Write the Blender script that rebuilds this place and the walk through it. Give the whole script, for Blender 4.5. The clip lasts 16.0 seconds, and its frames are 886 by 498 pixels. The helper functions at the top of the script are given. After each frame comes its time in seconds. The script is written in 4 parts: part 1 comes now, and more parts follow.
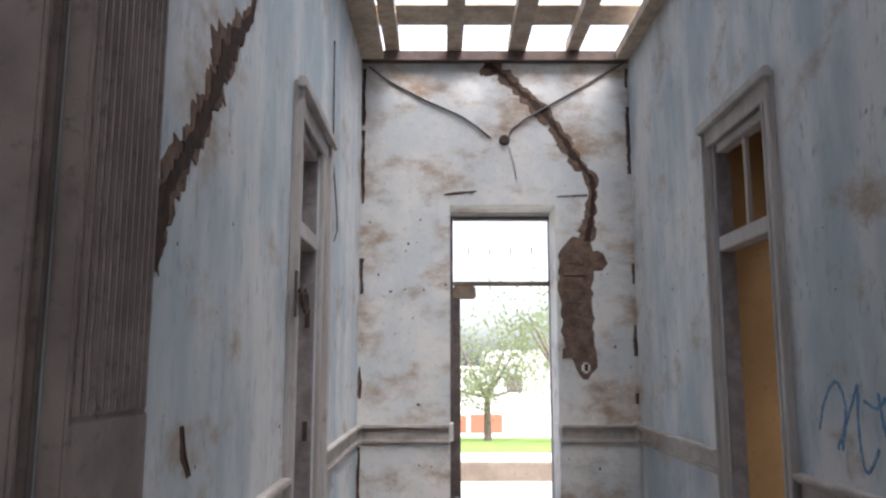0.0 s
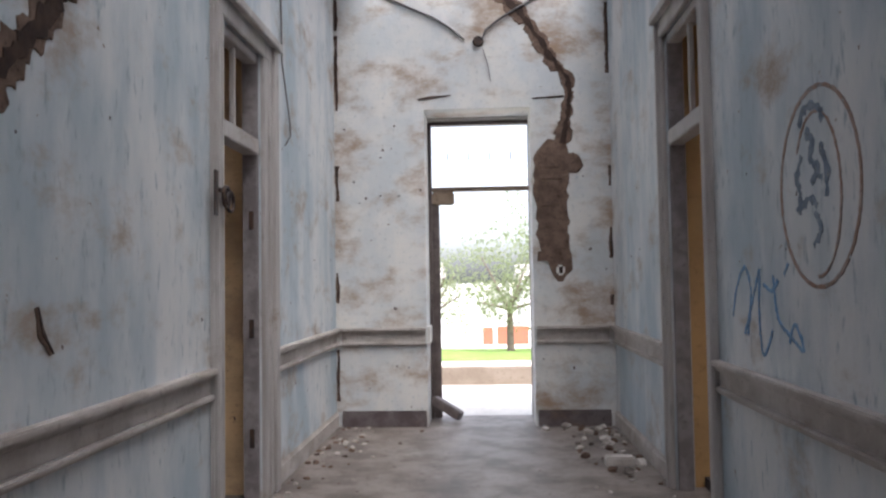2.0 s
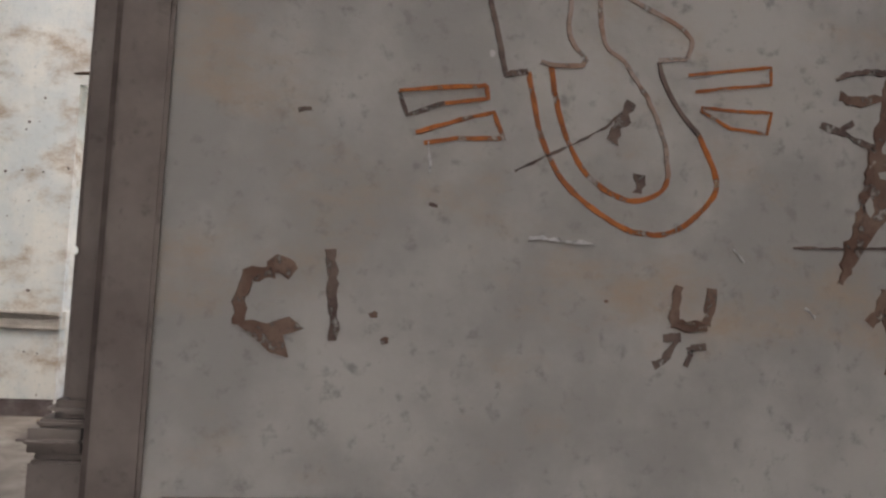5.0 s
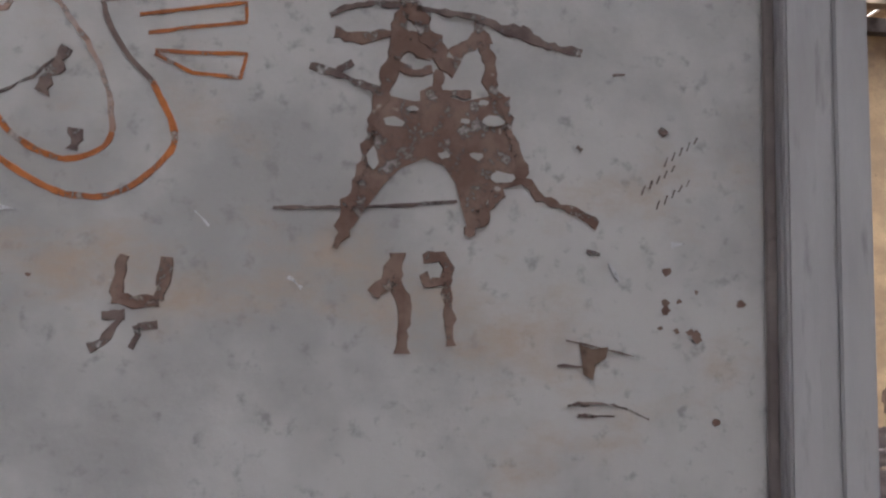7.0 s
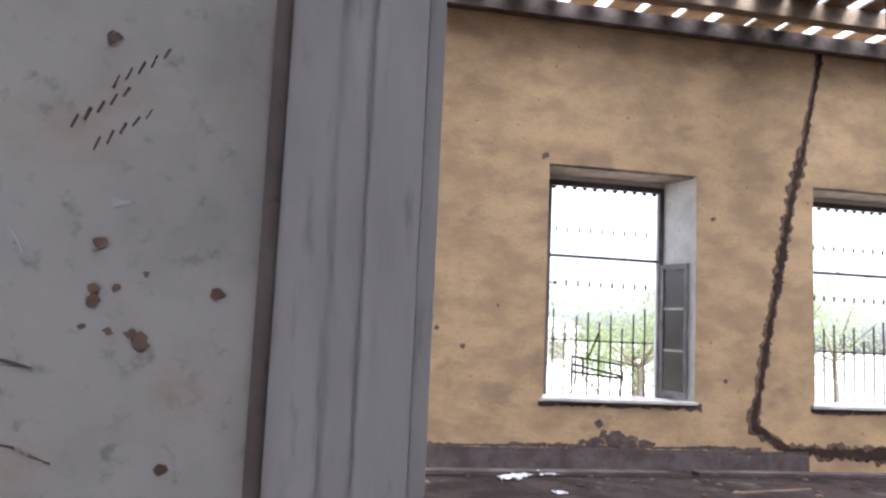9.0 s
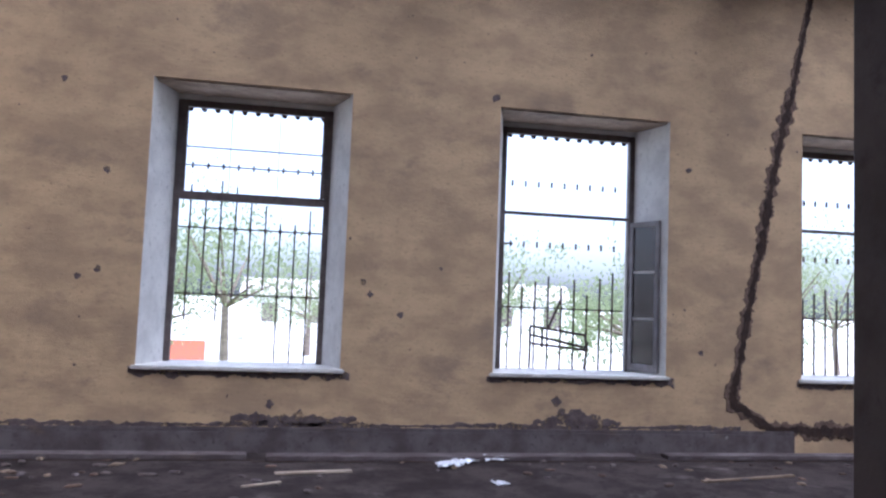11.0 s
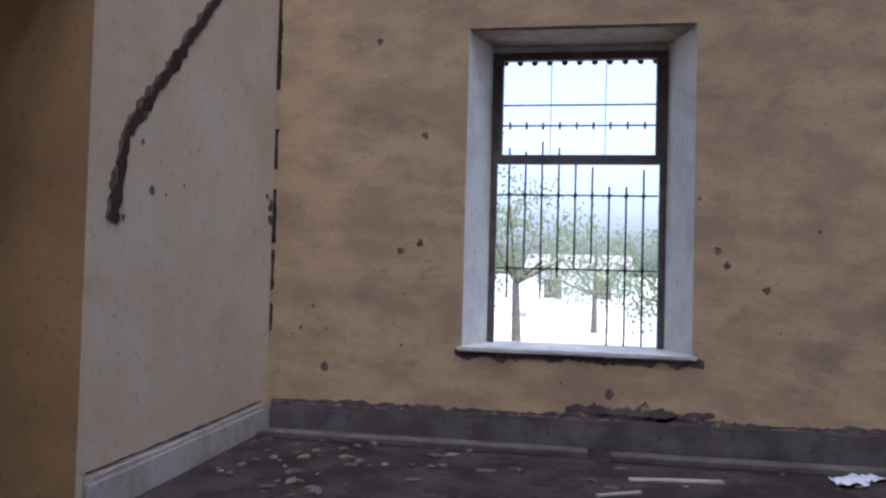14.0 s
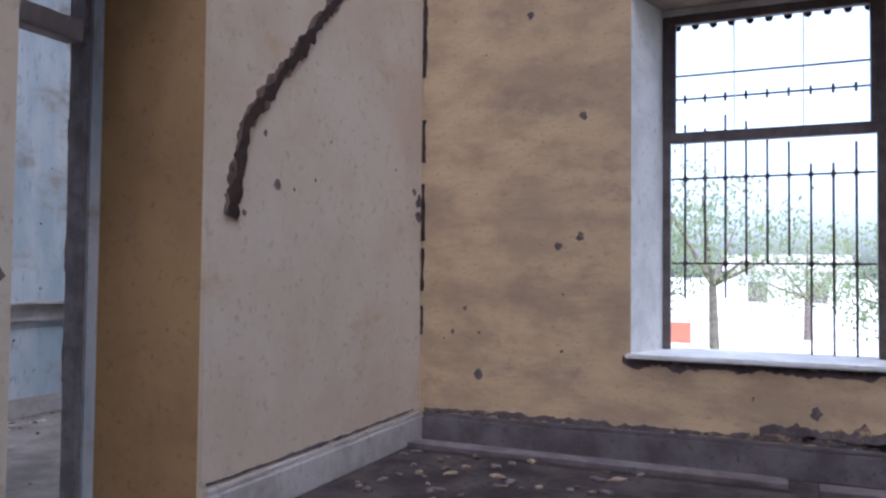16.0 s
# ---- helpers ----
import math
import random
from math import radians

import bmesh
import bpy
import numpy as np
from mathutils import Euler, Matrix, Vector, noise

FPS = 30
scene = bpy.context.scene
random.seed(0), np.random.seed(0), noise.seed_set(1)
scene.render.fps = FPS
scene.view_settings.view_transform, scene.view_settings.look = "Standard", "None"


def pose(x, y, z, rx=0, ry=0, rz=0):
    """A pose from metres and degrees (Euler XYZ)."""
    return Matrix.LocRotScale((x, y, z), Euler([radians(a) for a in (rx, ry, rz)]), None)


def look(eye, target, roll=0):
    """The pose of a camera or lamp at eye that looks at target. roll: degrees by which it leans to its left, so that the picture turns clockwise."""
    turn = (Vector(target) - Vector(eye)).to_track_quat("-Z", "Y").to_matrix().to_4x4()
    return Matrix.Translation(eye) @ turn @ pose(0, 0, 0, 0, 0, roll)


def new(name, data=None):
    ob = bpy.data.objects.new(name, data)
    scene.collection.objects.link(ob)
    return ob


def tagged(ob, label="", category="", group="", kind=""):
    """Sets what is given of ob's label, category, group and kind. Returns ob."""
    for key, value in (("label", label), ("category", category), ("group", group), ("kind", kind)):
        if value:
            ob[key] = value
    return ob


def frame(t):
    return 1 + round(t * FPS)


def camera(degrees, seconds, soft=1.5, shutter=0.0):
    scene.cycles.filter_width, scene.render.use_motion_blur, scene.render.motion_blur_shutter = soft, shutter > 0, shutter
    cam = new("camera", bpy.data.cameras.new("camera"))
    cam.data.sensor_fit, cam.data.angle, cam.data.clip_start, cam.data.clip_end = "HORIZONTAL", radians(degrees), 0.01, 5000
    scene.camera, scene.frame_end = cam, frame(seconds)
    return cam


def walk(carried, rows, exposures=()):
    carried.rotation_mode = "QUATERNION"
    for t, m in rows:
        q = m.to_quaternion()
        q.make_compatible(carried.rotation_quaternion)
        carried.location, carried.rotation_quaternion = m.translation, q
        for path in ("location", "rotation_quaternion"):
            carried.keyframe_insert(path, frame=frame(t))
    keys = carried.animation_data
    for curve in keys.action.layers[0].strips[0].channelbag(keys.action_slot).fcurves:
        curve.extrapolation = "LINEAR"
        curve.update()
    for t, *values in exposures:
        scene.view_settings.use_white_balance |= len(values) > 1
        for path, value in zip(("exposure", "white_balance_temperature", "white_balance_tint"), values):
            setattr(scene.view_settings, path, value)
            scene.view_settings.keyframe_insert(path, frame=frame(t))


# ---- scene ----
import itertools
cam = camera(60.0, 16.0, soft=2.4)
PATH = [
    (0, (-0.545, -7.46, 1.517), (-0.541, -5.483, 1.816), 0.0),
    (0.5, (-0.409, -7.47, 1.479), (-0.466, -5.483, 1.701), -0.4),
    (1, (-0.256, -7.461, 1.433), (-0.354, -5.471, 1.6), -0.7),
    (1.5, (-0.078, -7.452, 1.401), (-0.196, -5.459, 1.523), -1.0),
    (2, (0.108, -7.46, 1.39), (0.001, -5.464, 1.477), -0.9),
    (2.5, (0.266, -7.466, 1.366), (0.207, -5.468, 1.439), -0.1),
    (3, (0.456, -7.51, 1.346), (0.463, -5.511, 1.42), 0.7),
    (3.2, (0.544, -7.556, 1.347), (0.582, -5.558, 1.418), 1.0),
    (5.3, (1.93, -7.623, 1.369), (2.301, -5.661, 1.48), 2.7),
    (5.5, (2.029, -7.635, 1.357), (2.406, -5.674, 1.475), 2.2),
    (6, (2.351, -7.658, 1.331), (2.672, -5.69, 1.475), 1.6),
    (6.5, (2.691, -7.618, 1.345), (2.974, -5.642, 1.477), 1.3),
    (7, (3.065, -7.54, 1.29), (3.292, -5.562, 1.476), 1.4),
    (7.5, (3.320, -7.422, 1.297), (3.667, -5.461, 1.48), 1.0),
    (8, (3.575, -7.335, 1.304), (3.962, -5.382, 1.493), 1.7),
    (8.5, (3.791, -7.255, 1.286), (4.176, -5.304, 1.5), 2.1),
    (9, (4.01, -7.13, 1.297), (4.388, -5.178, 1.518), 2.6),
    (9.5, (4.21, -6.904, 1.305), (4.588, -4.947, 1.519), 2.4),
    (9.7, (4.298, -6.818, 1.306), (4.686, -4.862, 1.514), 2.2),
    (11.8, (4.868, -6.102, 1.294), (5.196, -4.132, 1.403), 1.9),
    (12, (4.875, -6.035, 1.291), (5.13, -4.054, 1.396), 2.0),
    (12.5, (4.799, -5.854, 1.285), (4.849, -3.856, 1.373), 1.7),
    (13, (4.584, -5.705, 1.281), (4.513, -3.708, 1.355), 1.5),
    (13.5, (4.361, -5.613, 1.277), (4.2, -3.62, 1.339), 1.5),
    (14, (4.294, -5.451, 1.271), (3.973, -3.477, 1.329), 1.5),
    (14.5, (4.303, -5.277, 1.266), (3.764, -3.352, 1.322), 1.3),
    (15, (4.311, -5.117, 1.268), (3.57, -3.26, 1.324), 1.3),
    (15.5, (4.382, -4.979, 1.231), (3.509, -3.181, 1.297), 1.2),
    (16, (4.397, -4.864, 1.222), (3.599, -3.031, 1.287), 0.6),
]
walk(cam, [(t, look(eye, target, roll)) for t, eye, target, roll in PATH],
     [(0, 2.0, 6050, 14), (1.0, 2.08, 6050, 14), (3.2, 1.92, 6050, 14), (5.3, 2.2, 6700, 11), (6.0, 2.32, 6400, 11), (7.0, 2.6, 5950, 12), (8.5, 2.6, 5650, 13), (9.0, 2.45, 5750, 13), (9.7, 2.4, 5600, 14), (11.8, 1.55, 4950, 18), (13.2, 1.55, 4950, 18), (14.0, 1.3, 5100, 17), (14.8, 1.5, 5000, 17), (16, 1.75, 5050, 17)])

# ---------------------------------------------------------------- world and light
SUN_EL, SUN_AZ = radians(64), radians(150)
world = bpy.data.worlds.new("sky_world")
scene.world = world
world.use_nodes = True
wn, wl = world.node_tree.nodes, world.node_tree.links
sky = wn.new("ShaderNodeTexSky")
sky.sky_type, sky.sun_disc = "NISHITA", False
sky.sun_elevation, sky.sun_rotation, sky.dust_density = SUN_EL, SUN_AZ, 4.0
hsv = wn.new("ShaderNodeHueSaturation")
hsv.inputs["Saturation"].default_value = 0.4
wl.new(sky.outputs[0], hsv.inputs["Color"])
wl.new(hsv.outputs[0], wn["Background"].inputs["Color"])
wn["Background"].inputs["Strength"].default_value = 0.15
sun = new("sun", bpy.data.lights.new("sun", "SUN"))
sun.data.energy, sun.data.angle, sun.data.color = 2.2, radians(45), (1.0, 0.95, 0.88)
sun.matrix_world = look((20 * math.sin(SUN_AZ) * math.cos(SUN_EL), 20 * math.cos(SUN_AZ) * math.cos(SUN_EL), 20 * math.sin(SUN_EL)), (0, 0, 0))

# ---------------------------------------------------------------- materials


def mat(name, base, second, rough=0.8, scale=3.0, bump=0.15, metal=0.0, stain=None, stain_amt=0.0, streak=1.0,
        grain=60.0, speck=None, speck_amt=0.0, worn=None, spec=0.4):
    """Two-scale mottled surface with stains of their own shape, specks and fine relief."""
    m = bpy.data.materials.new(name)
    m.use_nodes = True
    n, l = m.node_tree.nodes, m.node_tree.links
    b = n["Principled BSDF"]
    b.inputs["Roughness"].default_value, b.inputs["Metallic"].default_value = rough, metal
    b.inputs["Specular IOR Level"].default_value = spec
    tc = n.new("ShaderNodeTexCoord")
    mp = n.new("ShaderNodeMapping")
    mp.inputs["Scale"].default_value = (1, 1, streak)
    l.new(tc.outputs["Object"], mp.inputs["Vector"])

    def noi(sc, detail, rgh=0.6, vec=mp.outputs[0]):
        t = n.new("ShaderNodeTexNoise")
        t.inputs["Scale"].default_value, t.inputs["Detail"].default_value, t.inputs["Roughness"].default_value = sc, detail, rgh
        l.new(vec, t.inputs["Vector"])
        return t.outputs["Fac"]

    def ramp(fac, lo, hi):
        r = n.new("ShaderNodeMapRange")
        r.inputs["From Min"].default_value, r.inputs["From Max"].default_value = lo, hi
        r.interpolation_type = "SMOOTHSTEP"
        l.new(fac, r.inputs["Value"])
        return r.outputs[0]

    def mix(fac, a, c):
        x = n.new("ShaderNodeMix")
        x.data_type = "RGBA"
        l.new(fac, x.inputs["Factor"])
        for sock, v in ((x.inputs["A"], a), (x.inputs["B"], c)):
            if isinstance(v, tuple):
                sock.default_value = (*v, 1)
            else:
                l.new(v, sock)
        return x.outputs["Result"]

    col = mix(ramp(noi(scale, 5), 0.35, 0.65), base, second)
    fine = tuple(v * 0.82 for v in second)
    col = mix(ramp(noi(grain * 0.4, 4), 0.55, 0.75), col, fine)
    if stain:
        mp2 = n.new("ShaderNodeMapping")
        mp2.inputs["Scale"].default_value = (1, 1, 1.7)
        mp2.inputs["Location"].default_value = (3.1, 7.7, 1.3)
        l.new(tc.outputs["Object"], mp2.inputs["Vector"])
        col = mix(ramp(noi(1.6, 7, 0.68, mp2.outputs[0]), 0.62 - stain_amt, 0.80 - stain_amt * 0.6), col, stain)
    if speck:
        col = mix(ramp(noi(9.0, 3, 0.7, tc.outputs["Object"]), 0.70 - speck_amt, 0.74 - speck_amt), col, speck)
    l.new(col, b.inputs["Base Color"])
    if worn:
        l.new(ramp(noi(worn, 6, 0.75), 0.30, 0.52), b.inputs["Alpha"])
    bm_ = n.new("ShaderNodeBump")
    bm_.inputs["Strength"].default_value, bm_.inputs["Distance"].default_value = bump, 0.02
    l.new(noi(grain * 0.25, 8, 0.7), bm_.inputs["Height"])
    l.new(bm_.outputs[0], b.inputs["Normal"])
    return m


BROWN = (0.30, 0.20, 0.13)
M_HALL = mat("hall_plaster", (0.68, 0.685, 0.68), (0.41, 0.485, 0.53), 0.85, 1.9, 0.3, stain=(0.36, 0.285, 0.22), stain_amt=0.105, streak=0.35, speck=(0.25, 0.2, 0.16), speck_amt=0.0)
M_END = mat("end_wall_plaster", (0.70, 0.68, 0.64), (0.55, 0.58, 0.59), 0.85, 1.8, 0.3, stain=(0.34, 0.245, 0.17), stain_amt=0.155, streak=0.9, speck=(0.2, 0.15, 0.11), speck_amt=0.0)
M_LOBBY = mat("lobby_plaster", (0.49, 0.475, 0.46), (0.36, 0.35, 0.34), 0.7, 2.6, 0.15, stain=(0.43, 0.34, 0.26), stain_amt=0.10, speck=(0.58, 0.57, 0.57), speck_amt=-0.03)
M_OCHRE = mat("ochre_plaster", (0.61, 0.435, 0.25), (0.43, 0.305, 0.185), 0.85, 1.9, 0.3, streak=1.8, stain=(0.335, 0.24, 0.16), stain_amt=0.09, speck=(0.13, 0.09, 0.08), speck_amt=0.0)
M_CREAM = mat("cream_plaster", (0.66, 0.565, 0.44), (0.59, 0.47, 0.34), 0.85, 1.2, 0.2, stain=(0.52, 0.36, 0.2), stain_amt=0.06, speck=(0.2, 0.14, 0.1), speck_amt=-0.03)
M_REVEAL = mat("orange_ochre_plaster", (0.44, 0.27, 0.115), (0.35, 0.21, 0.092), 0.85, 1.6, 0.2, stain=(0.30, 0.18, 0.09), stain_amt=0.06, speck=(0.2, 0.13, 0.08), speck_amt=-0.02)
M_WHITE = mat("whitewash", (0.72, 0.70, 0.66), (0.58, 0.56, 0.53), 0.8, 4, 0.15, stain=(0.42, 0.36, 0.3), stain_amt=0.0)
M_TRIM = mat("painted_wood", (0.46, 0.44, 0.42), (0.36, 0.33, 0.31), 0.6, 5, 0.15, stain=(0.24, 0.18, 0.13), stain_amt=0.05, streak=0.2)
M_TRIMLT = mat("pale_painted_wood", (0.44, 0.43, 0.43), (0.36, 0.345, 0.345), 0.6, 5, 0.12, stain=(0.33, 0.27, 0.22), stain_amt=0.0, streak=0.2)
M_DADO = mat("dado_paint", (0.52, 0.485, 0.45), (0.38, 0.34, 0.305), 0.75, 4, 0.25, stain=(0.28, 0.21, 0.16), stain_amt=0.06)
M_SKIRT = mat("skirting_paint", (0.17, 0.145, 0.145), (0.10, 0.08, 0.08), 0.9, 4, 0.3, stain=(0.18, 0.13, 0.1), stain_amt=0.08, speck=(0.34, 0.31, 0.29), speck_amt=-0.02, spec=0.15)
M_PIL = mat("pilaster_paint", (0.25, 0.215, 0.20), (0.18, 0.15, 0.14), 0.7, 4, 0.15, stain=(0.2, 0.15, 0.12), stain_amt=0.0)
M_FLOOR = mat("dusty_floor", (0.25, 0.215, 0.19), (0.115, 0.095, 0.083), 0.5, 2.6, 0.5, stain=(0.38, 0.35, 0.32), stain_amt=0.05, speck=(0.07, 0.05, 0.042), speck_amt=0.06)
M_RFLOOR = mat("dirty_boards", (0.075, 0.06, 0.057), (0.036, 0.028, 0.027), 0.9, 3.0, 0.6, stain=(0.19, 0.165, 0.155), stain_amt=0.05, speck=(0.03, 0.022, 0.02), speck_amt=0.05, spec=0.08)
M_WOOD = mat("raw_timber", (0.30, 0.23, 0.165), (0.20, 0.145, 0.10), 0.8, 6, 0.3, streak=1.0, stain=(0.1, 0.07, 0.05), stain_amt=0.05)
M_LATH = mat("pale_lath", (0.50, 0.42, 0.33), (0.36, 0.29, 0.22), 0.8, 6, 0.3, stain=(0.16, 0.11, 0.08), stain_amt=0.03)
M_CHAR = mat("charred_timber", (0.07, 0.05, 0.045), (0.12, 0.08, 0.06), 0.85, 6, 0.4)
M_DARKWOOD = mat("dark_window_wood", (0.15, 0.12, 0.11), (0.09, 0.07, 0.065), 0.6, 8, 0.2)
M_SASH = mat("grey_sash_wood", (0.26, 0.24, 0.24), (0.17, 0.15, 0.15), 0.6, 8, 0.2)
M_EARTH = mat("adobe_earth", (0.20, 0.135, 0.10), (0.12, 0.08, 0.06), 0.95, 9, 0.9, speck=(0.06, 0.035, 0.025), speck_amt=0.06, grain=90)
# near-black colour standing in for shade in cracks, holes and along boards
M_SHADE = mat("painted_shade", (0.035, 0.022, 0.018), (0.06, 0.035, 0.025), 0.95, 12, 0.8)
M_IRON = mat("rusty_iron", (0.045, 0.04, 0.04), (0.09, 0.055, 0.04), 0.6, 20, 0.2, metal=0.6)
M_CABLE = mat("grey_cable", (0.16, 0.15, 0.15), (0.10, 0.09, 0.09), 0.6, 20, 0.1)
M_INKBROWN = mat("brown_paint_marks", (0.15, 0.09, 0.07), (0.22, 0.15, 0.12), 0.85, 14, 0.1, speck=(0.4, 0.36, 0.33), speck_amt=0.02, worn=26)
M_INKORANGE = mat("orange_crayon", (0.50, 0.17, 0.05), (0.33, 0.12, 0.05), 0.85, 10, 0.1, worn=26)
M_INKDARK = mat("dark_crayon", (0.10, 0.07, 0.065), (0.2, 0.15, 0.13), 0.85, 14, 0.1, worn=26)
M_INKBLUE = mat("blue_spray", (0.12, 0.26, 0.48), (0.22, 0.36, 0.54), 0.8, 12, 0.1, worn=26)
M_INKNAVY = mat("slate_spray", (0.12, 0.16, 0.22), (0.25, 0.3, 0.36), 0.8, 12, 0.1, worn=26)
M_INKRUST = mat("rust_spray", (0.32, 0.20, 0.15), (0.42, 0.34, 0.3), 0.8, 12, 0.1, worn=26)
M_CHALK = mat("chalk_smear", (0.62, 0.62, 0.64), (0.5, 0.5, 0.51), 0.9, 14, 0.1, worn=40)
M_PAPER = mat("crumpled_paper", (0.78, 0.80, 0.84), (0.66, 0.68, 0.74), 0.7, 12, 0.1)
# the dark room's reflection is put into the glass as a brown tint
M_GLASS = bpy.data.materials.new("dark_reflection_glass")
M_GLASS.use_nodes = True
_b = M_GLASS.node_tree.nodes["Principled BSDF"]
_b.inputs["Base Color"].default_value = (0.16, 0.13, 0.11, 1)
_b.inputs["Transmission Weight"].default_value, _b.inputs["Roughness"].default_value = 0.6, 0.15
M_CONC = mat("pale_concrete", (0.58, 0.55, 0.51), (0.48, 0.45, 0.41), 0.9, 1.5, 0.2, stain=(0.34, 0.28, 0.22), stain_amt=0.03)
M_KERB = mat("earthy_kerb", (0.36, 0.29, 0.23), (0.28, 0.22, 0.17), 0.9, 3, 0.4)
M_GRASS = mat("lawn", (0.12, 0.20, 0.03), (0.17, 0.24, 0.05), 0.9, 2.0, 0.6)
M_LEAF = mat("leaf", (0.17, 0.20, 0.10), (0.23, 0.25, 0.15), 0.7, 3, 0.1)
_n, _l = M_LEAF.node_tree.nodes, M_LEAF.node_tree.links
_tr, _mx = _n.new("ShaderNodeBsdfTranslucent"), _n.new("ShaderNodeMixShader")
_tr.inputs["Color"].default_value, _mx.inputs["Fac"].default_value = (0.34, 0.38, 0.22, 1), 0.6
_l.new(_n["Principled BSDF"].outputs[0], _mx.inputs[1])
_l.new(_tr.outputs[0], _mx.inputs[2])
_l.new(_mx.outputs[0], _n["Material Output"].inputs["Surface"])
M_BARK = mat("bark", (0.13, 0.10, 0.08), (0.2, 0.16, 0.13), 0.9, 9, 0.5)
M_BRICK = mat("red_brick_paint", (0.42, 0.13, 0.07), (0.34, 0.12, 0.08), 0.85, 6, 0.3)
M_HOUSE = mat("white_house_paint", (0.75, 0.74, 0.72), (0.66, 0.65, 0.63), 0.85, 1, 0.1)
M_ROOF = mat("roof_sheet", (0.40, 0.36, 0.34), (0.32, 0.28, 0.27), 0.7, 2, 0.1)

# ---------------------------------------------------------------- mesh helpers


def box(bm, x0, x1, y0, y1, z0, z1, bevel=0.0):
    vs = bmesh.ops.create_cube(bm, size=1.0)["verts"]
    for v in vs:
        v.co = Vector(((x0 + x1) / 2 + v.co.x * (x1 - x0), (y0 + y1) / 2 + v.co.y * (y1 - y0), (z0 + z1) / 2 + v.co.z * (z1 - z0)))
    if bevel:
        es = list({e for v in vs for e in v.link_edges})
        bmesh.ops.bevel(bm, geom=es, offset=bevel, segments=2, affect="EDGES")
    return bm


def boxes(*dims, bevel=0.0):
    bm = bmesh.new()
    for d in dims:
        box(bm, *d, bevel=bevel)
    return bm


def link(name, bm, material):
    me = bpy.data.meshes.new(name)
    bmesh.ops.recalc_face_normals(bm, faces=bm.faces)
    bm.to_mesh(me)
    bm.free()
    if material:
        me.materials.append(material)
    return new(name, me)


def part(name, bm, material, parent, label=""):
    ob = link(name, bm, material)
    ob.parent = parent
    ob.matrix_parent_inverse = parent.matrix_basis.inverted()
    return tagged(ob, label)


def thing(name, bm, material, label, category, group="", kind=""):
    return tagged(link(name, bm, material), label, category, group, kind)


def root(name, x, y, z, label, category, group="", kind=""):
    ob = new(name)
    ob.matrix_basis = pose(x, y, z)
    return tagged(ob, label, category, group, kind)


def slab_wall(name, axis, a, b, u0, u1, z0, z1, holes, material, label=""):
    """A wall between the planes a and b of one axis, from u0 to u1, with holes (u0, u1, z0, z1) cut through."""
    us = sorted({u0, u1, *[h[0] for h in holes], *[h[1] for h in holes]})
    zs = sorted({z0, z1, *[h[2] for h in holes], *[h[3] for h in holes]})
    us, zs = [u for u in us if u0 <= u <= u1], [z for z in zs if z0 <= z <= z1]
    solid = {}
    for i in range(len(us) - 1):
        for j in range(len(zs) - 1):
            cu, cz = (us[i] + us[i + 1]) / 2, (zs[j] + zs[j + 1]) / 2
            solid[i, j] = not any(h[0] < cu < h[1] and h[2] < cz < h[3] for h in holes)
    bm = bmesh.new()
    seen = {}

    def vert(c, u, z):
        k = (c, u, z)
        if k not in seen:
            seen[k] = bm.verts.new((c, u, z) if axis == "x" else (u, c, z))
        return seen[k]

    for (i, j), s in solid.items():
        if not s:
            continue
        ua, ub, za, zb = us[i], us[i + 1], zs[j], zs[j + 1]
        for c in (a, b):
            bm.faces.new([vert(c, ua, za), vert(c, ub, za), vert(c, ub, zb), vert(c, ua, zb)])
        for (di, dj), (p, q) in {(-1, 0): ((ua, za), (ua, zb)), (1, 0): ((ub, za), (ub, zb)), (0, -1): ((ua, za), (ub, za)), (0, 1): ((ua, zb), (ub, zb))}.items():
            if not solid.get((i + di, j + dj), False):
                bm.faces.new([vert(a, *p), vert(a, *q), vert(b, *q), vert(b, *p)])
    return thing(name, bm, material, label, "wall", kind="structure")


def on_wall(plane, u, z, off):
    axis, c, s = plane
    return Vector((c + s * off, u, z)) if axis == "x" else Vector((u, c + s * off, z))


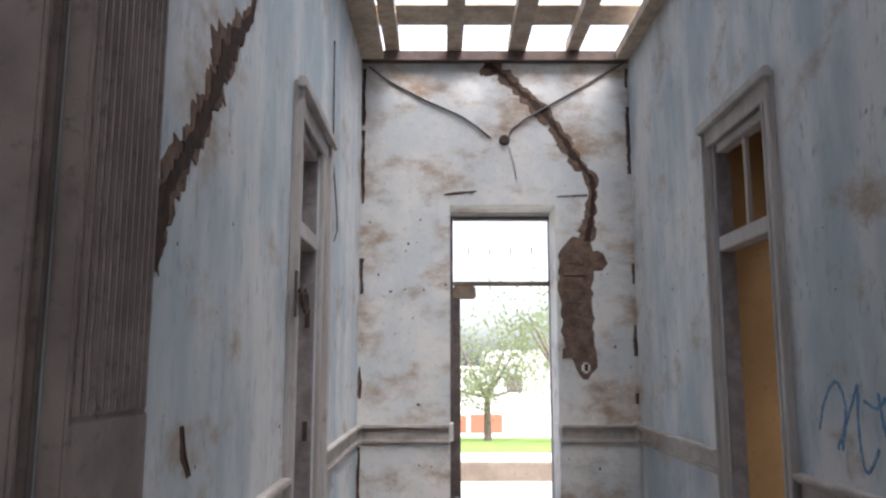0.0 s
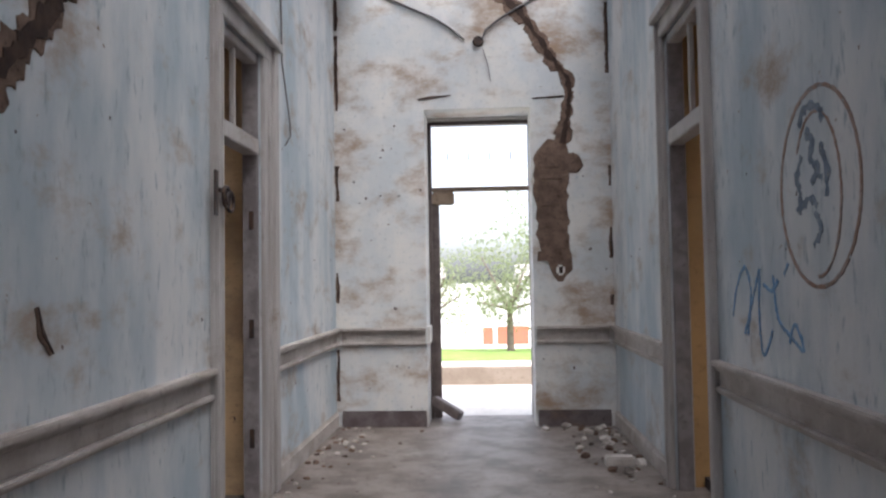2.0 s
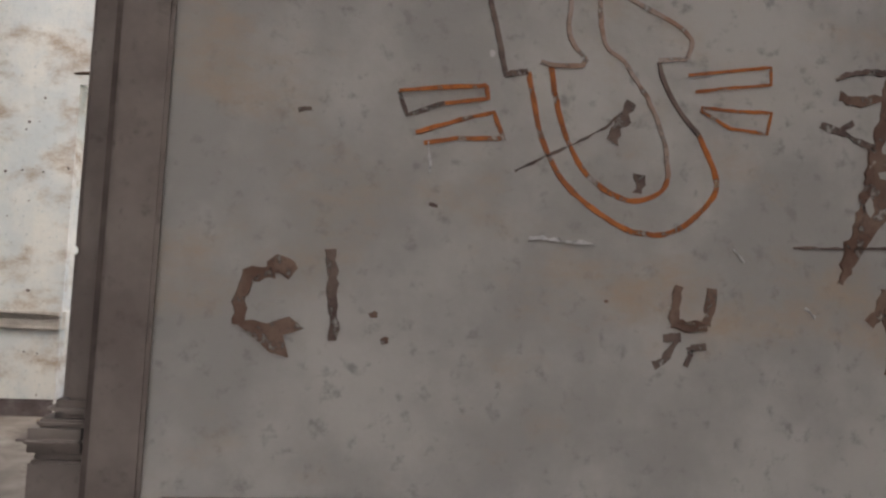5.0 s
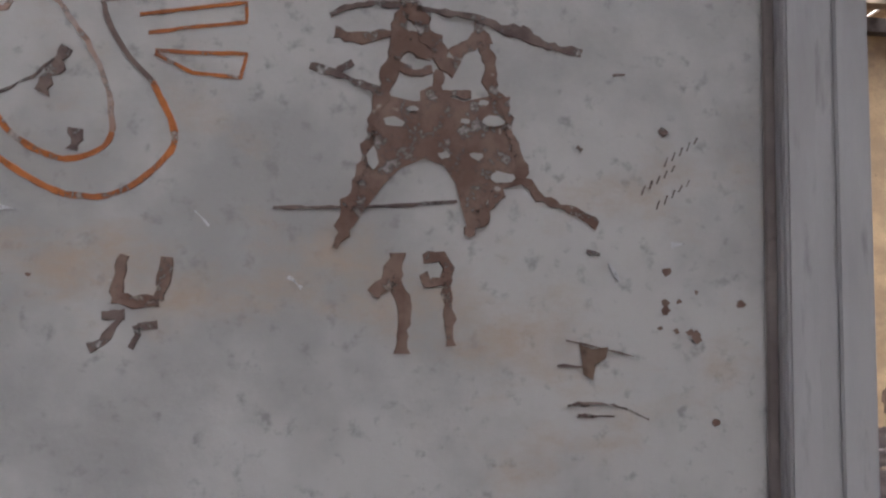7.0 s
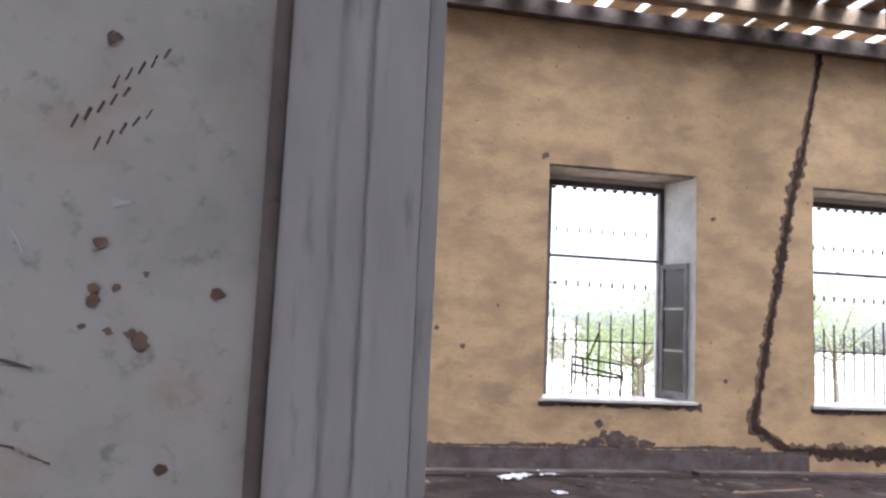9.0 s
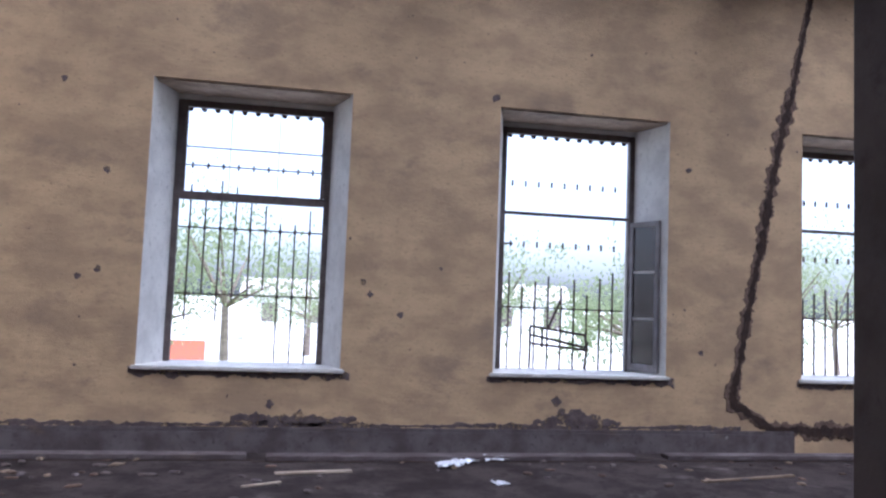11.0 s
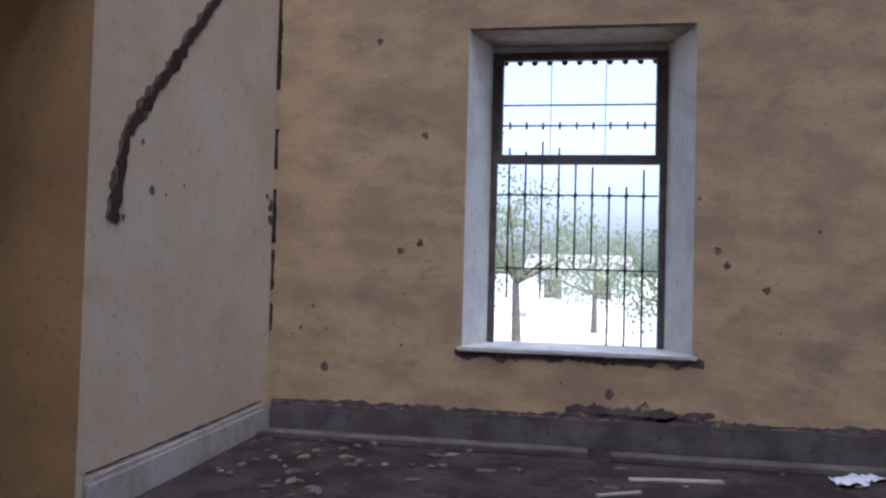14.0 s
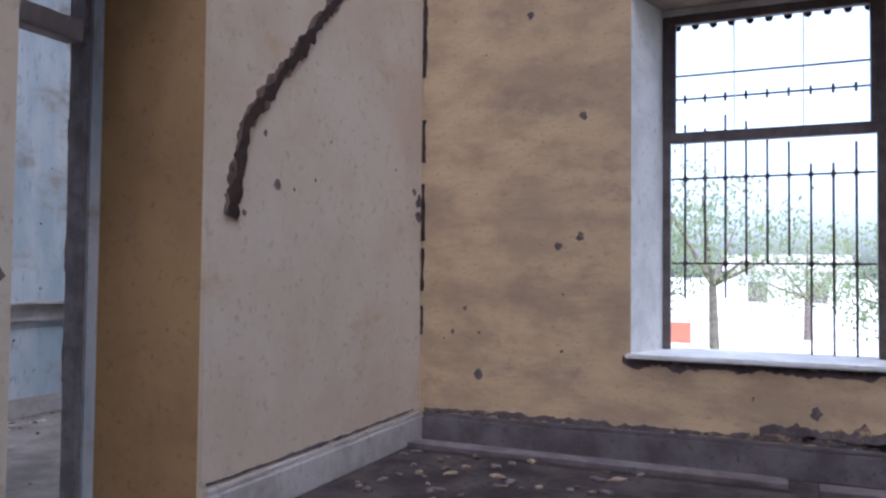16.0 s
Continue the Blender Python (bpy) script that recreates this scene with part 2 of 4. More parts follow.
def ribbon_mesh(bm, plane, pts, widths, off=0.003, rag=0.3, step=0.03, rng=None, freq=1.0):
    """A ragged band along a line on a wall."""
    rng = rng or random.Random(len(pts) * 7 + int(pts[0][0] * 100))
    seed = rng.uniform(0, 30)
    line = []
    for k in range(len(pts) - 1):
        (ua, za), (ub, zb) = pts[k], pts[k + 1]
        w0, w1 = widths[k], widths[k + 1]
        n = max(1, int(math.hypot(ub - ua, zb - za) / step))
        for i in range(n + (k == len(pts) - 2)):
            f = i / n
            line.append((ua + (ub - ua) * f, za + (zb - za) * f, w0 + (w1 - w0) * f))
    prev = None
    for i, (u, z, w) in enumerate(line):
        ua, za, _ = line[max(0, i - 1)]
        ub, zb, _ = line[min(len(line) - 1, i + 1)]
        d = math.hypot(ub - ua, zb - za) or 1
        nu, nz = -(zb - za) / d, (ub - ua) / d
        f1, f2 = Vector((u * 9 * freq, z * 9 * freq, seed)), Vector((u * 9 * freq, z * 9 * freq, seed + 40))
        wl_ = w / 2 * max(0.15, 1 + rag * (1.6 * noise.noise(f1) + 0.9 * noise.noise(f1 * 4) + rng.uniform(-0.15, 0.15)))
        wr_ = w / 2 * max(0.15, 1 + rag * (1.6 * noise.noise(f2) + 0.9 * noise.noise(f2 * 4) + rng.uniform(-0.15, 0.15)))
        row = [bm.verts.new(on_wall(plane, u + nu * wl_, z + nz * wl_, 0.0)),
               bm.verts.new(on_wall(plane, u + nu * wl_ * 0.9, z + nz * wl_ * 0.9, off)),
               bm.verts.new(on_wall(plane, u - nu * wr_ * 0.9, z - nz * wr_ * 0.9, off)),
               bm.verts.new(on_wall(plane, u - nu * wr_, z - nz * wr_, 0.0))]
        if prev:
            for k in range(3):
                bm.faces.new([prev[k], prev[k + 1], row[k + 1], row[k]])
        prev = row


LAYER = itertools.cycle(range(11))


def strokes(name, plane, lines, material, parent=None, label="", width=0.02, off=0.002, rag=0.25):
    bm = bmesh.new()
    for pts in lines:
        ribbon_mesh(bm, plane, pts, [width] * len(pts), off + next(LAYER) * 0.0002, rag, 0.011, None, 4.5)
    return part(name, bm, material, parent, label)


def polygon(bm, plane, pts, off=0.0035):
    bm.faces.new([bm.verts.new(on_wall(plane, u, z, off)) for u, z in pts])


def crack(name, plane, pts, widths, label, core=0.45):
    bm = bmesh.new()
    ribbon_mesh(bm, plane, pts, widths, 0.006, 0.5, 0.02, None, 1.4)
    ob = thing(name, bm, M_EARTH, label, "wall crack")
    # near-black ribbon laid on top: the crack's inner shade as colour
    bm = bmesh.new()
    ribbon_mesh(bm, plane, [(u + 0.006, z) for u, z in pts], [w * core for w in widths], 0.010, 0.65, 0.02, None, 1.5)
    part("painted_shade", bm, M_SHADE, ob, "near-black ribbon painted as the shade inside the crack")
    return ob


def cable(name, pts, radius, material, label, category, parent=None):
    cu = bpy.data.curves.new(name, "CURVE")
    cu.dimensions, cu.bevel_depth, cu.bevel_resolution = "3D", radius, 2
    sp = cu.splines.new("POLY")
    sp.points.add(len(pts) - 1)
    for p, q in zip(sp.points, pts):
        p.co = (*q, 1)
    tmp = bpy.data.objects.new(name, cu)
    scene.collection.objects.link(tmp)
    me = bpy.data.meshes.new_from_object(tmp)
    bpy.data.objects.remove(tmp)
    me.materials.clear()
    me.materials.append(material)
    ob = new(name, me)
    if parent:
        ob.parent = parent
        ob.matrix_parent_inverse = parent.matrix_basis.inverted()
        return tagged(ob, label)
    return tagged(ob, label, category)


# ---------------------------------------------------------------- structure
HX = 1.35            # half width of the hall
RX = 2.11            # west face of the ochre room
LY = -5.95           # lobby side of the cross wall
LYN = -5.55          # room side of the cross wall
RZ = 0.07            # floor level of the ochre room
TOP = 4.66
WIN = [3.56, 6.43, 9.36]      # left edges of the three windows
WW, WZ0, WZ1 = 1.585, 0.735, 3.03

thing("floor", boxes((-5.0, HX + 0.2, LYN - 5.5, 0.62, -0.2, 0.0), (HX + 0.2, 13, LYN - 5.5, LY + 0.02, -0.2, 0.0)), M_FLOOR, "dusty grey hall floor strewn with dirt", "floor", kind="structure")
thing("room_floor", boxes((HX + 0.2, 13, LY + 0.02, 0.0, -0.2, RZ)), M_RFLOOR, "dirty dark wooden room floor with debris", "floor", kind="structure")

# facade: inner leaf with wide openings, outer leaf with the narrower ones
DOOR = (-0.46, 0.58, -0.2, 3.09)
slab_wall("wall_north", "y", 0.0, 0.42, -HX - 0.5, HX, 0.0, TOP, [DOOR], M_END, "stained whitewashed end wall with a tall doorway")
slab_wall("wall_north_outer", "y", 0.42, 0.62, -5.5, 13.0, -0.4, TOP + 0.4, [(-0.46, 0.58, -0.4, 3.06)] + [(w + 0.135, w + WW - 0.135, WZ0, 2.97) for w in WIN], M_WHITE, "outer leaf of the thick facade wall")
slab_wall("wall_room_north", "y", 0.0, 0.42, RX, 13.0, 0.0, TOP, [(w, w + WW, WZ0, WZ1) for w in WIN], M_OCHRE, "worn ochre plaster wall with three tall windows")
# hall side walls
LD = (-3.30, -2.52, 0.0, 2.92)
RD = (-3.14, -2.26, 0.0, 3.05)
slab_wall("wall_hall_west", "x", -HX - 0.12, -HX, LY + 0.06, 0.0, 0.0, TOP, [LD], M_HALL, "peeling pale blue hall wall with a door opening")
slab_wall("wall_hall_west_core", "x", -HX - 0.75, -HX - 0.12, LYN, 0.42, 0.0, TOP, [(-3.45, -2.38, 0.0, 3.02)], M_OCHRE, "ochre reveal of the hall wall")
slab_wall("wall_hall_east", "x", HX, HX + 0.12, LY + 0.06, 0.42, 0.0, TOP, [RD], M_HALL, "peeling pale blue hall wall with a door opening")
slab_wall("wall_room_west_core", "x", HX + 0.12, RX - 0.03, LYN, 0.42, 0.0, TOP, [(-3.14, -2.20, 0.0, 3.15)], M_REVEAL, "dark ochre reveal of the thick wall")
slab_wall("wall_room_west", "x", RX - 0.03, RX, LYN + 0.001, 0.0, 0.0, TOP, [(-3.13, -2.20, 0.0, 3.15)], M_CREAM, "pale cream plaster wall with a doorway")
# cross wall between lobby and room
CD = (4.195, 5.43, 0.0, 2.95)
slab_wall("wall_cross", "y", LY, LYN, HX + 0.004, 13.0, 0.0, TOP, [CD], M_LOBBY, "greyish lobby wall covered in drawn graffiti")
# west part takes the darker pilaster brown, so its shade is in the colour
slab_wall("wall_cross_west", "y", LY, LYN, -5.0, -HX - 0.004, 0.0, TOP, [], M_PIL, "lobby wall with its shade put into a brownish colour")
# unseen south wall; its opening is added to bring light into the lobby
slab_wall("wall_lobby_south", "y", -10.9, -10.5, -5.0, 13.0, 0.0, TOP, [(0.5, 1.7, 0.0, 2.4)], M_LOBBY)
slab_wall("wall_lobby_west", "x", -5.4, -5.0, -10.9, 0.42, 0.0, TOP, [], M_LOBBY)
slab_wall("wall_east", "x", 13.0, 13.4, -10.9, 0.62, 0.0, TOP, [], M_OCHRE)

# window reveals (splayed, whitewashed), one set per window
for k, w in enumerate(WIN):
    win = root("window_%d" % (k + 1), w + WW / 2, 0.0, WZ0, "tall barred window with splayed white reveals", "window", "room windows", "structure")
    for side in (0, 1):
        bm = bmesh.new()
        xa = w if side == 0 else w + WW
        xb = w + 0.135 if side == 0 else w + WW - 0.135
        lo = [bm.verts.new((xa, 0.004, WZ0)), bm.verts.new((xb, 0.419, WZ0)), bm.verts.new((xa, 0.419, WZ0))]
        hi = [bm.verts.new((v.co.x, v.co.y, WZ1)) for v in lo]
        bm.faces.new(lo), bm.faces.new(hi)
        for i in range(3):
            bm.faces.new([lo[i], lo[(i + 1) % 3], hi[(i + 1) % 3], hi[i]])
        part("reveal", bm, M_WHITE, win, "scuffed white splayed reveal")
    # soffit is brown, darker than the white reveals beside it
    part("lintel_reveal", boxes((w + 0.02, w + WW - 0.02, 0.01, 0.418, WZ1 - 0.02, WZ1 - 0.002)), M_WOOD, win, "brown lintel soffit")
    part("window_sill", boxes((w - 0.03, w + WW + 0.03, -0.035, 0.418, WZ0 - 0.03, WZ0 + 0.004), bevel=0.008), M_WHITE, win, "chipped white window sill")
    fx0, fx1, fz1 = w + 0.135, w + WW - 0.135, 2.97
    dark = M_DARKWOOD
    for d in ((fx0, fx0 + 0.05, 0.43, 0.49, WZ0, fz1), (fx1 - 0.05, fx1, 0.43, 0.49, WZ0, fz1), (fx0 + 0.05, fx1 - 0.05, 0.43, 0.49, fz1 - 0.06, fz1)):
        part("window_frame", boxes(d, bevel=0.006), dark, win)
    if k == 0:
        part("transom_bar", boxes((fx0 + 0.05, fx1 - 0.05, 0.42, 0.49, 2.11, 2.18), bevel=0.006), dark, win, "dark wooden transom bar")
        for xa, xb in ((fx0 + 0.051, fx0 + 0.085), (fx1 - 0.085, fx1 - 0.051)):
            part("upper_sash", boxes((xa, xb, 0.425, 0.475, 2.181, 2.909), bevel=0.005), dark, win, "dark upper sash stile")
        for x in (fx0 + 0.45, fx0 + 0.86):
            part("glazing_bar", boxes((x - 0.003, x + 0.003, 0.44, 0.452, 2.181, 2.909)), M_TRIM, win, "thin pale glazing bar")
    else:
        part("transom_bar", boxes((fx0 + 0.05, fx1 - 0.05, 0.44, 0.47, 2.155, 2.185)), dark, win, "thin dark transom bar")
    # scalloped edge under the head
    for i in range(11):
        bm = bmesh.new()
        bmesh.ops.create_cone(bm, cap_ends=True, segments=12, radius1=0.024, radius2=0.024, depth=0.012)
        for v in bm.verts:
            v.co = Vector((fx0 + 0.09 + i * 0.114 + v.co.x, 0.50 + v.co.z, fz1 - 0.062 + v.co.y))
        part("scallop", bm, M_IRON, win)
    # iron grille
    gx = [fx0 + 0.135 + i * 0.128 for i in range(9)]
    if k == 0:
        rails, tops = [1.31, 1.88, 2.42, 2.58], [2.25, 2.22, 2.3, 2.25, 2.12, 2.1, 1.95, 1.95, 2.08, 2.08]
        feet = [1.08, 1.31, 1.08, 1.24, 1.31, 1.36, WZ0, WZ0, WZ0, WZ0]
        studs = [2.42]
    else:
        rails, tops = [1.30], [1.62, 1.5, 1.55, 1.6, 1.5, 1.58, 1.44, 1.6, 1.66, 1.5]
        feet = [WZ0] * 10
        studs = [1.89, 2.46]
        rails = [1.30, 1.89]
    for z in rails:
        part("grille_rail", boxes((fx0 + 0.05, fx1 - 0.05, 0.515, 0.525, z - 0.006, z + 0.006) if z < 1.6 or k == 0 else (fx0 + 0.05, fx0 + 0.16, 0.515, 0.525, z - 0.008, z + 0.008)), M_IRON, win)
    for i, x in enumerate(gx):
        part("grille_bar", boxes((x - 0.007, x + 0.007, 0.526, 0.540, feet[i], tops[i])), M_IRON, win)
        for z in rails:
            if feet[i] < z < tops[i]:
                bm = bmesh.new()
                bmesh.ops.create_icosphere(bm, subdivisions=1, radius=0.017)
                for v in bm.verts:
                    v.co = Vector((x + v.co.x, 0.533 + v.co.y, z + v.co.z * 1.7))
                part("grille_knot", bm, M_IRON, win)
        for z in studs:
            part("grille_stub", boxes((x - 0.008, x + 0.008, 0.515, 0.53, z - 0.028, z + 0.028)), M_IRON, win)
    if k:
        # open casement hinged on the right jamb, swung into the room
        cas = root("casement", fx1 - 0.03, 0.42, WZ0, "open narrow casement with three panes", "window casement", "casements")
        L = 0.36
        m = pose(fx1 - 0.03, 0.42, WZ0 + 0.02, 0, 0, -69)
        hgt = 1.38

        def swing(bm):
            bmesh.ops.transform(bm, matrix=m, verts=bm.verts)
            return bm
        for d in ((0, 0.045, -0.02, 0.02, 0, hgt), (L - 0.045, L, -0.02, 0.02, 0, hgt), (0.045, L - 0.045, -0.02, 0.02, 0, 0.07), (0.045, L - 0.045, -0.02, 0.02, hgt - 0.05, hgt),
                  (0.045, L - 0.045, -0.012, 0.012, 0.47, 0.495), (0.045, L - 0.045, -0.012, 0.012, 0.90, 0.925)):
            part("sash_rail", swing(boxes(d, bevel=0.004)), M_TRIM if d[3] == 0.012 else M_SASH, cas)
        for za, zb in ((0.07, 0.47), (0.495, 0.90), (0.925, hgt - 0.05)):
            part("pane", swing(boxes((0.045, L - 0.045, -0.003, 0.003, za, zb))), M_GLASS, cas, "glass pane tinted dark for the reflected room")

# ceilings: open boarding with gaps to the sky


def open_ceiling(name, x0, x1, y0, y1, z, beam_axis, beam_step, lath_step, lath_w, seed, label, keep=1.0, beam=(0.1, 0.16), material=None):
    rng = random.Random(seed)
    bm = bmesh.new()
    lo, hi = (x0, x1) if beam_axis == "y" else (y0, y1)
    a = lo + beam_step / 2
    while a < hi:
        w = beam[0] * rng.uniform(0.8, 1.3)
        box(bm, *((a - w / 2, a + w / 2, y0, y1) if beam_axis == "y" else (x0, x1, a - w / 2, a + w / 2)), z, z + beam[1])
        a += beam_step * rng.uniform(0.9, 1.1)
    lo, hi = (y0, y1) if beam_axis == "y" else (x0, x1)
    a = lo + 0.05
    while a < hi - lath_w:
        if rng.random() < keep:
            w = lath_w * rng.uniform(0.8, 1.15)
            box(bm, *((x0, x1, a, a + w) if beam_axis == "y" else (a, a + w, y0, y1)), z + beam[1] + 0.003, z + beam[1] + 0.028)
        a += lath_step * rng.uniform(0.93, 1.07)
    return thing(name, bm, material or M_LATH, label, "ceiling", kind="structure")


open_ceiling("ceiling_hall", -HX, HX, LY, 0.0, TOP, "y", 0.62, 0.62, 0.385, 3, "bare roof boards with gaps to the sky", beam=(0.16, 0.12))
open_ceiling("ceiling_room", RX, 13.0, LYN, 0.415, TOP, "x", 0.9, 0.42, 0.295, 5, "bare roof joists and boards with gaps", beam=(0.12, 0.18), material=M_WOOD)
# lobby roof is never in view; its board spacing only sets the brightness below
open_ceiling("ceiling_lobby", -5.0, 13.0, -10.5, LY, TOP, "y", 1.2, 0.30, 0.29, 9, "unseen roof joists and boards, closed up to dim the lobby", beam=(0.12, 0.16), material=M_WOOD)
# out of view; added to stop skylight falling in through the west room
open_ceiling("west_light_block", -5.0, -HX - 0.75, LYN, 0.42, TOP, "y", 1.2, 0.30, 0.28, 13, "unseen boards added over the west room to block skylight", beam=(0.12, 0.16), material=M_WOOD)
thing("wall_plate", boxes((-HX, HX, -0.10, -0.003, 4.56, TOP - 0.003)), M_CHAR, "charred timber plate along the wall top", "beam", kind="structure")
thing("wall_plate_room", boxes((RX, 13.0, -0.12, -0.003, 4.50, TOP - 0.003)), M_DARKWOOD, "dark timber plate along the wall top", "beam", kind="structure")
thing("edge_board", boxes((-HX + 0.002, -HX + 0.22, LY, -0.11, 4.56, TOP - 0.004), (HX - 0.14, HX - 0.002, LY, -0.11, 4.56, TOP - 0.004)), M_LATH, "pale boards along the wall tops", "trim", kind="structure")

# dado rail and skirting of the hall


def molding(name, axis, c, s, u0, u1, profile, material, label):
    """A run of trim along a wall; profile is a list of (z0, z1, depth)."""
    bm = bmesh.new()
    for z0, z1, d in profile:
        a, b = sorted((c + s * 0.001, c + s * d))
        box(bm, *((a, b, u0, u1) if axis == "x" else (u0, u1, a, b)), z0, z1, bevel=min(0.006, (z1 - z0) / 4))
    return thing(name, bm, material, label, "trim", kind="structure")


DADO = [(0.780, 0.792, 0.020), (0.792, 0.818, 0.036), (0.818, 0.902, 0.010), (0.902, 0.926, 0.030), (0.926, 0.957, 0.054)]
SKIRT = [(0.0, 0.13, 0.022), (0.13, 0.155, 0.012)]
for axis, c, s, u0, u1 in (("x", -HX, 1, -5.31, -3.47), ("x", -HX, 1, -2.24, -0.002), ("x", HX, -1, -5.31, -3.30), ("x", HX, -1, -2.16, -0.002),
                           ("y", 0.0, -1, -HX + 0.055, -0.47), ("y", 0.0, -1, 0.60, HX - 0.055)):
    molding("dado_rail", axis, c, s, u0, u1, DADO, M_DADO, "chipped painted dado rail")
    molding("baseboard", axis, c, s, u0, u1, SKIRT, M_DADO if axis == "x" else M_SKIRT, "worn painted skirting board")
molding("dado_rail", "y", LY, -1, HX + 0.14, 3.98, [(0.76, 0.88, 0.014), (0.88, 0.915, 0.05)], M_PIL, "brown painted dado rail")
RSK = [(RZ, RZ + 0.17, 0.03), (RZ + 0.17, RZ + 0.20, 0.018)]
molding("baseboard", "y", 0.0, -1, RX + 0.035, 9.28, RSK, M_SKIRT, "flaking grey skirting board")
molding("baseboard", "x", RX, 1, -2.19, -0.002, RSK, M_DADO, "pale grey skirting board")

# ---------------------------------------------------------------- door casings


def casing(name, x, s, inner, outer, ztop_in, ztop_out, bar, label, muntin=True, axis="x", material=None):
    """Frame round an opening, its stepped architrave, transom bar and glazing bar. s points into the space that sees it."""
    material = material or M_TRIM
    mid = (inner[0] + inner[1]) / 2
    d = root(name, *((x, mid, 0) if axis == "x" else (mid, x, 0)), label, "door frame", "door frames", "structure")

    def put(nm, a, b, u0, u1, z0, z1, bev=0.006, mt=None):
        a, b = sorted((a, b))
        part(nm, boxes((a, b, u0, u1, z0, z1) if axis == "x" else (u0, u1, a, b, z0, z1), bevel=bev), mt or material, d)
    for o, i in ((outer[0], inner[0]), (outer[1], inner[1])):
        lo, hi = sorted((o, i))
        put("architrave", x + s * 0.002, x + s * 0.03, lo, hi, 0, ztop_in)
        f = o + (i - o) * 0.35
        lo2, hi2 = sorted((o, f))
        put("outer_bead", x + s * 0.0305, x + s * 0.052, lo2, hi2, 0, ztop_out)
        g = o + (i - o) * 0.6
        lo3, hi3 = sorted((g, g + (i - o) * 0.1))
        put("inner_bead", x + s * 0.0305, x + s * 0.040, lo3, hi3, 0, ztop_in, 0.003)
    put("head", x + s * 0.002, x + s * 0.03, outer[0], outer[1], ztop_in, ztop_out)
    put("cornice", x + s * 0.031, x + s * 0.075, outer[0] - 0.03, outer[1] + 0.03, ztop_out - 0.05, ztop_out + 0.01)
    e = 0.035
    put("jamb", x - s * 0.01, x - s * 0.11, inner[0] + 0.001, inner[0] + e, 0, ztop_in, mt=None if axis == "y" else M_SASH)
    put("jamb", x - s * 0.01, x - s * 0.11, inner[1] - e, inner[1] - 0.001, 0, ztop_in, mt=None if axis == "y" else M_SASH)
    if bar:
        put("transom_bar", x + s * 0.004, x - s * 0.10, inner[0] + e, inner[1] - e, bar - 0.06, bar + 0.04)
        put("frame_head", x - s * 0.01, x - s * 0.10, inner[0] + e, inner[1] - e, ztop_in - 0.06, ztop_in)
        if muntin:
            put("glazing_bar", x - s * 0.04, x - s * 0.07, mid - 0.018, mid + 0.018, bar + 0.04, ztop_in - 0.06, 0.004)
    return d


d1 = casing("door_1", -HX, 1, LD[:2], (-3.46, -2.24), 2.90, 3.06, 2.30, "grey-white door frame with transom light, no leaf")
d2 = casing("door_2", HX, -1, RD[:2], (-3.29, -2.17), 3.03, 3.19, 2.34, "grey-white door frame with transom light, no leaf")
for z in (0.35, 1.05, 1.75):
    part("hinge", boxes((-HX - 0.06, -HX - 0.03, LD[1] - 0.062, LD[1] - 0.049, z, z + 0.12)), M_IRON, d1, "dark rusted hinge")
d3 = casing("door_3", LY, -1, CD[:2], (3.985, 5.66), 2.92, 3.08, None, "pale grey painted door frame with deep mouldings", axis="y", material=M_TRIMLT)
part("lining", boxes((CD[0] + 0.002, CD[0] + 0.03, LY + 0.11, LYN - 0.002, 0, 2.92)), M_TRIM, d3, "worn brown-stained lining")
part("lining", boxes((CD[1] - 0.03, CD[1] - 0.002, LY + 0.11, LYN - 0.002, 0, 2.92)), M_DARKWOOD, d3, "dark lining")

part("stained_edge", boxes((3.958, 3.984, LY - 0.012, LY - 0.002, 0, 3.08), bevel=0.003), M_PIL, d3, "brown-stained outer edge of the frame")

# end doorway frame
d4 = root("door_4", 0.06, 0.48, 0, "bare weathered frame of the outer doorway", "door frame", kind="structure")
for d in ((-0.459, -0.425, 0.44, 0.56, 0, 3.05), (0.575, 0.579, 0.44, 0.56, 0, 3.05), (-0.42, 0.574, 0.44, 0.54, 3.02, 3.055)):
    part("jamb", boxes(d), M_DARKWOOD, d4)
part("transom_bar", boxes((-0.424, 0.573, 0.45, 0.53, 2.33, 2.375), bevel=0.006), M_WOOD, d4, "weathered transom bar")
part("door_stile", boxes((-0.424, -0.35, 0.47, 0.52, 0.0, 2.32), bevel=0.008), M_DARKWOOD, d4, "remains of a broken door stile")
part("broken_rail", boxes((-0.425, -0.19, 0.44, 0.50, 2.19, 2.325), bevel=0.015), M_WOOD, d4, "splintered piece of door rail")
for i in range(4):
    x = -0.26 + i * 0.22
    part("glazing_stub", boxes((x - 0.006, x + 0.006, 0.49, 0.51, 2.66, 2.74)), M_IRON, d4)
bm = boxes((-0.17, 0.17, -0.05, 0.05, -0.045, 0.045), bevel=0.012)
bmesh.ops.transform(bm, matrix=pose(-0.29, 0.30, 0.13, 0, 27, -22), verts=bm.verts)
part("broken_sill", bm, M_DARKWOOD, d4, "splintered board leaning at the threshold")
for xa, xb in ((-0.458, -0.43), (0.575, 0.579)):
    part("plaster_edge", boxes((xa - 0.004, xb, 0.02, 0.30, 0.80, 0.96), bevel=0.001), M_WHITE, d4, "bright broken plaster end of the rail")

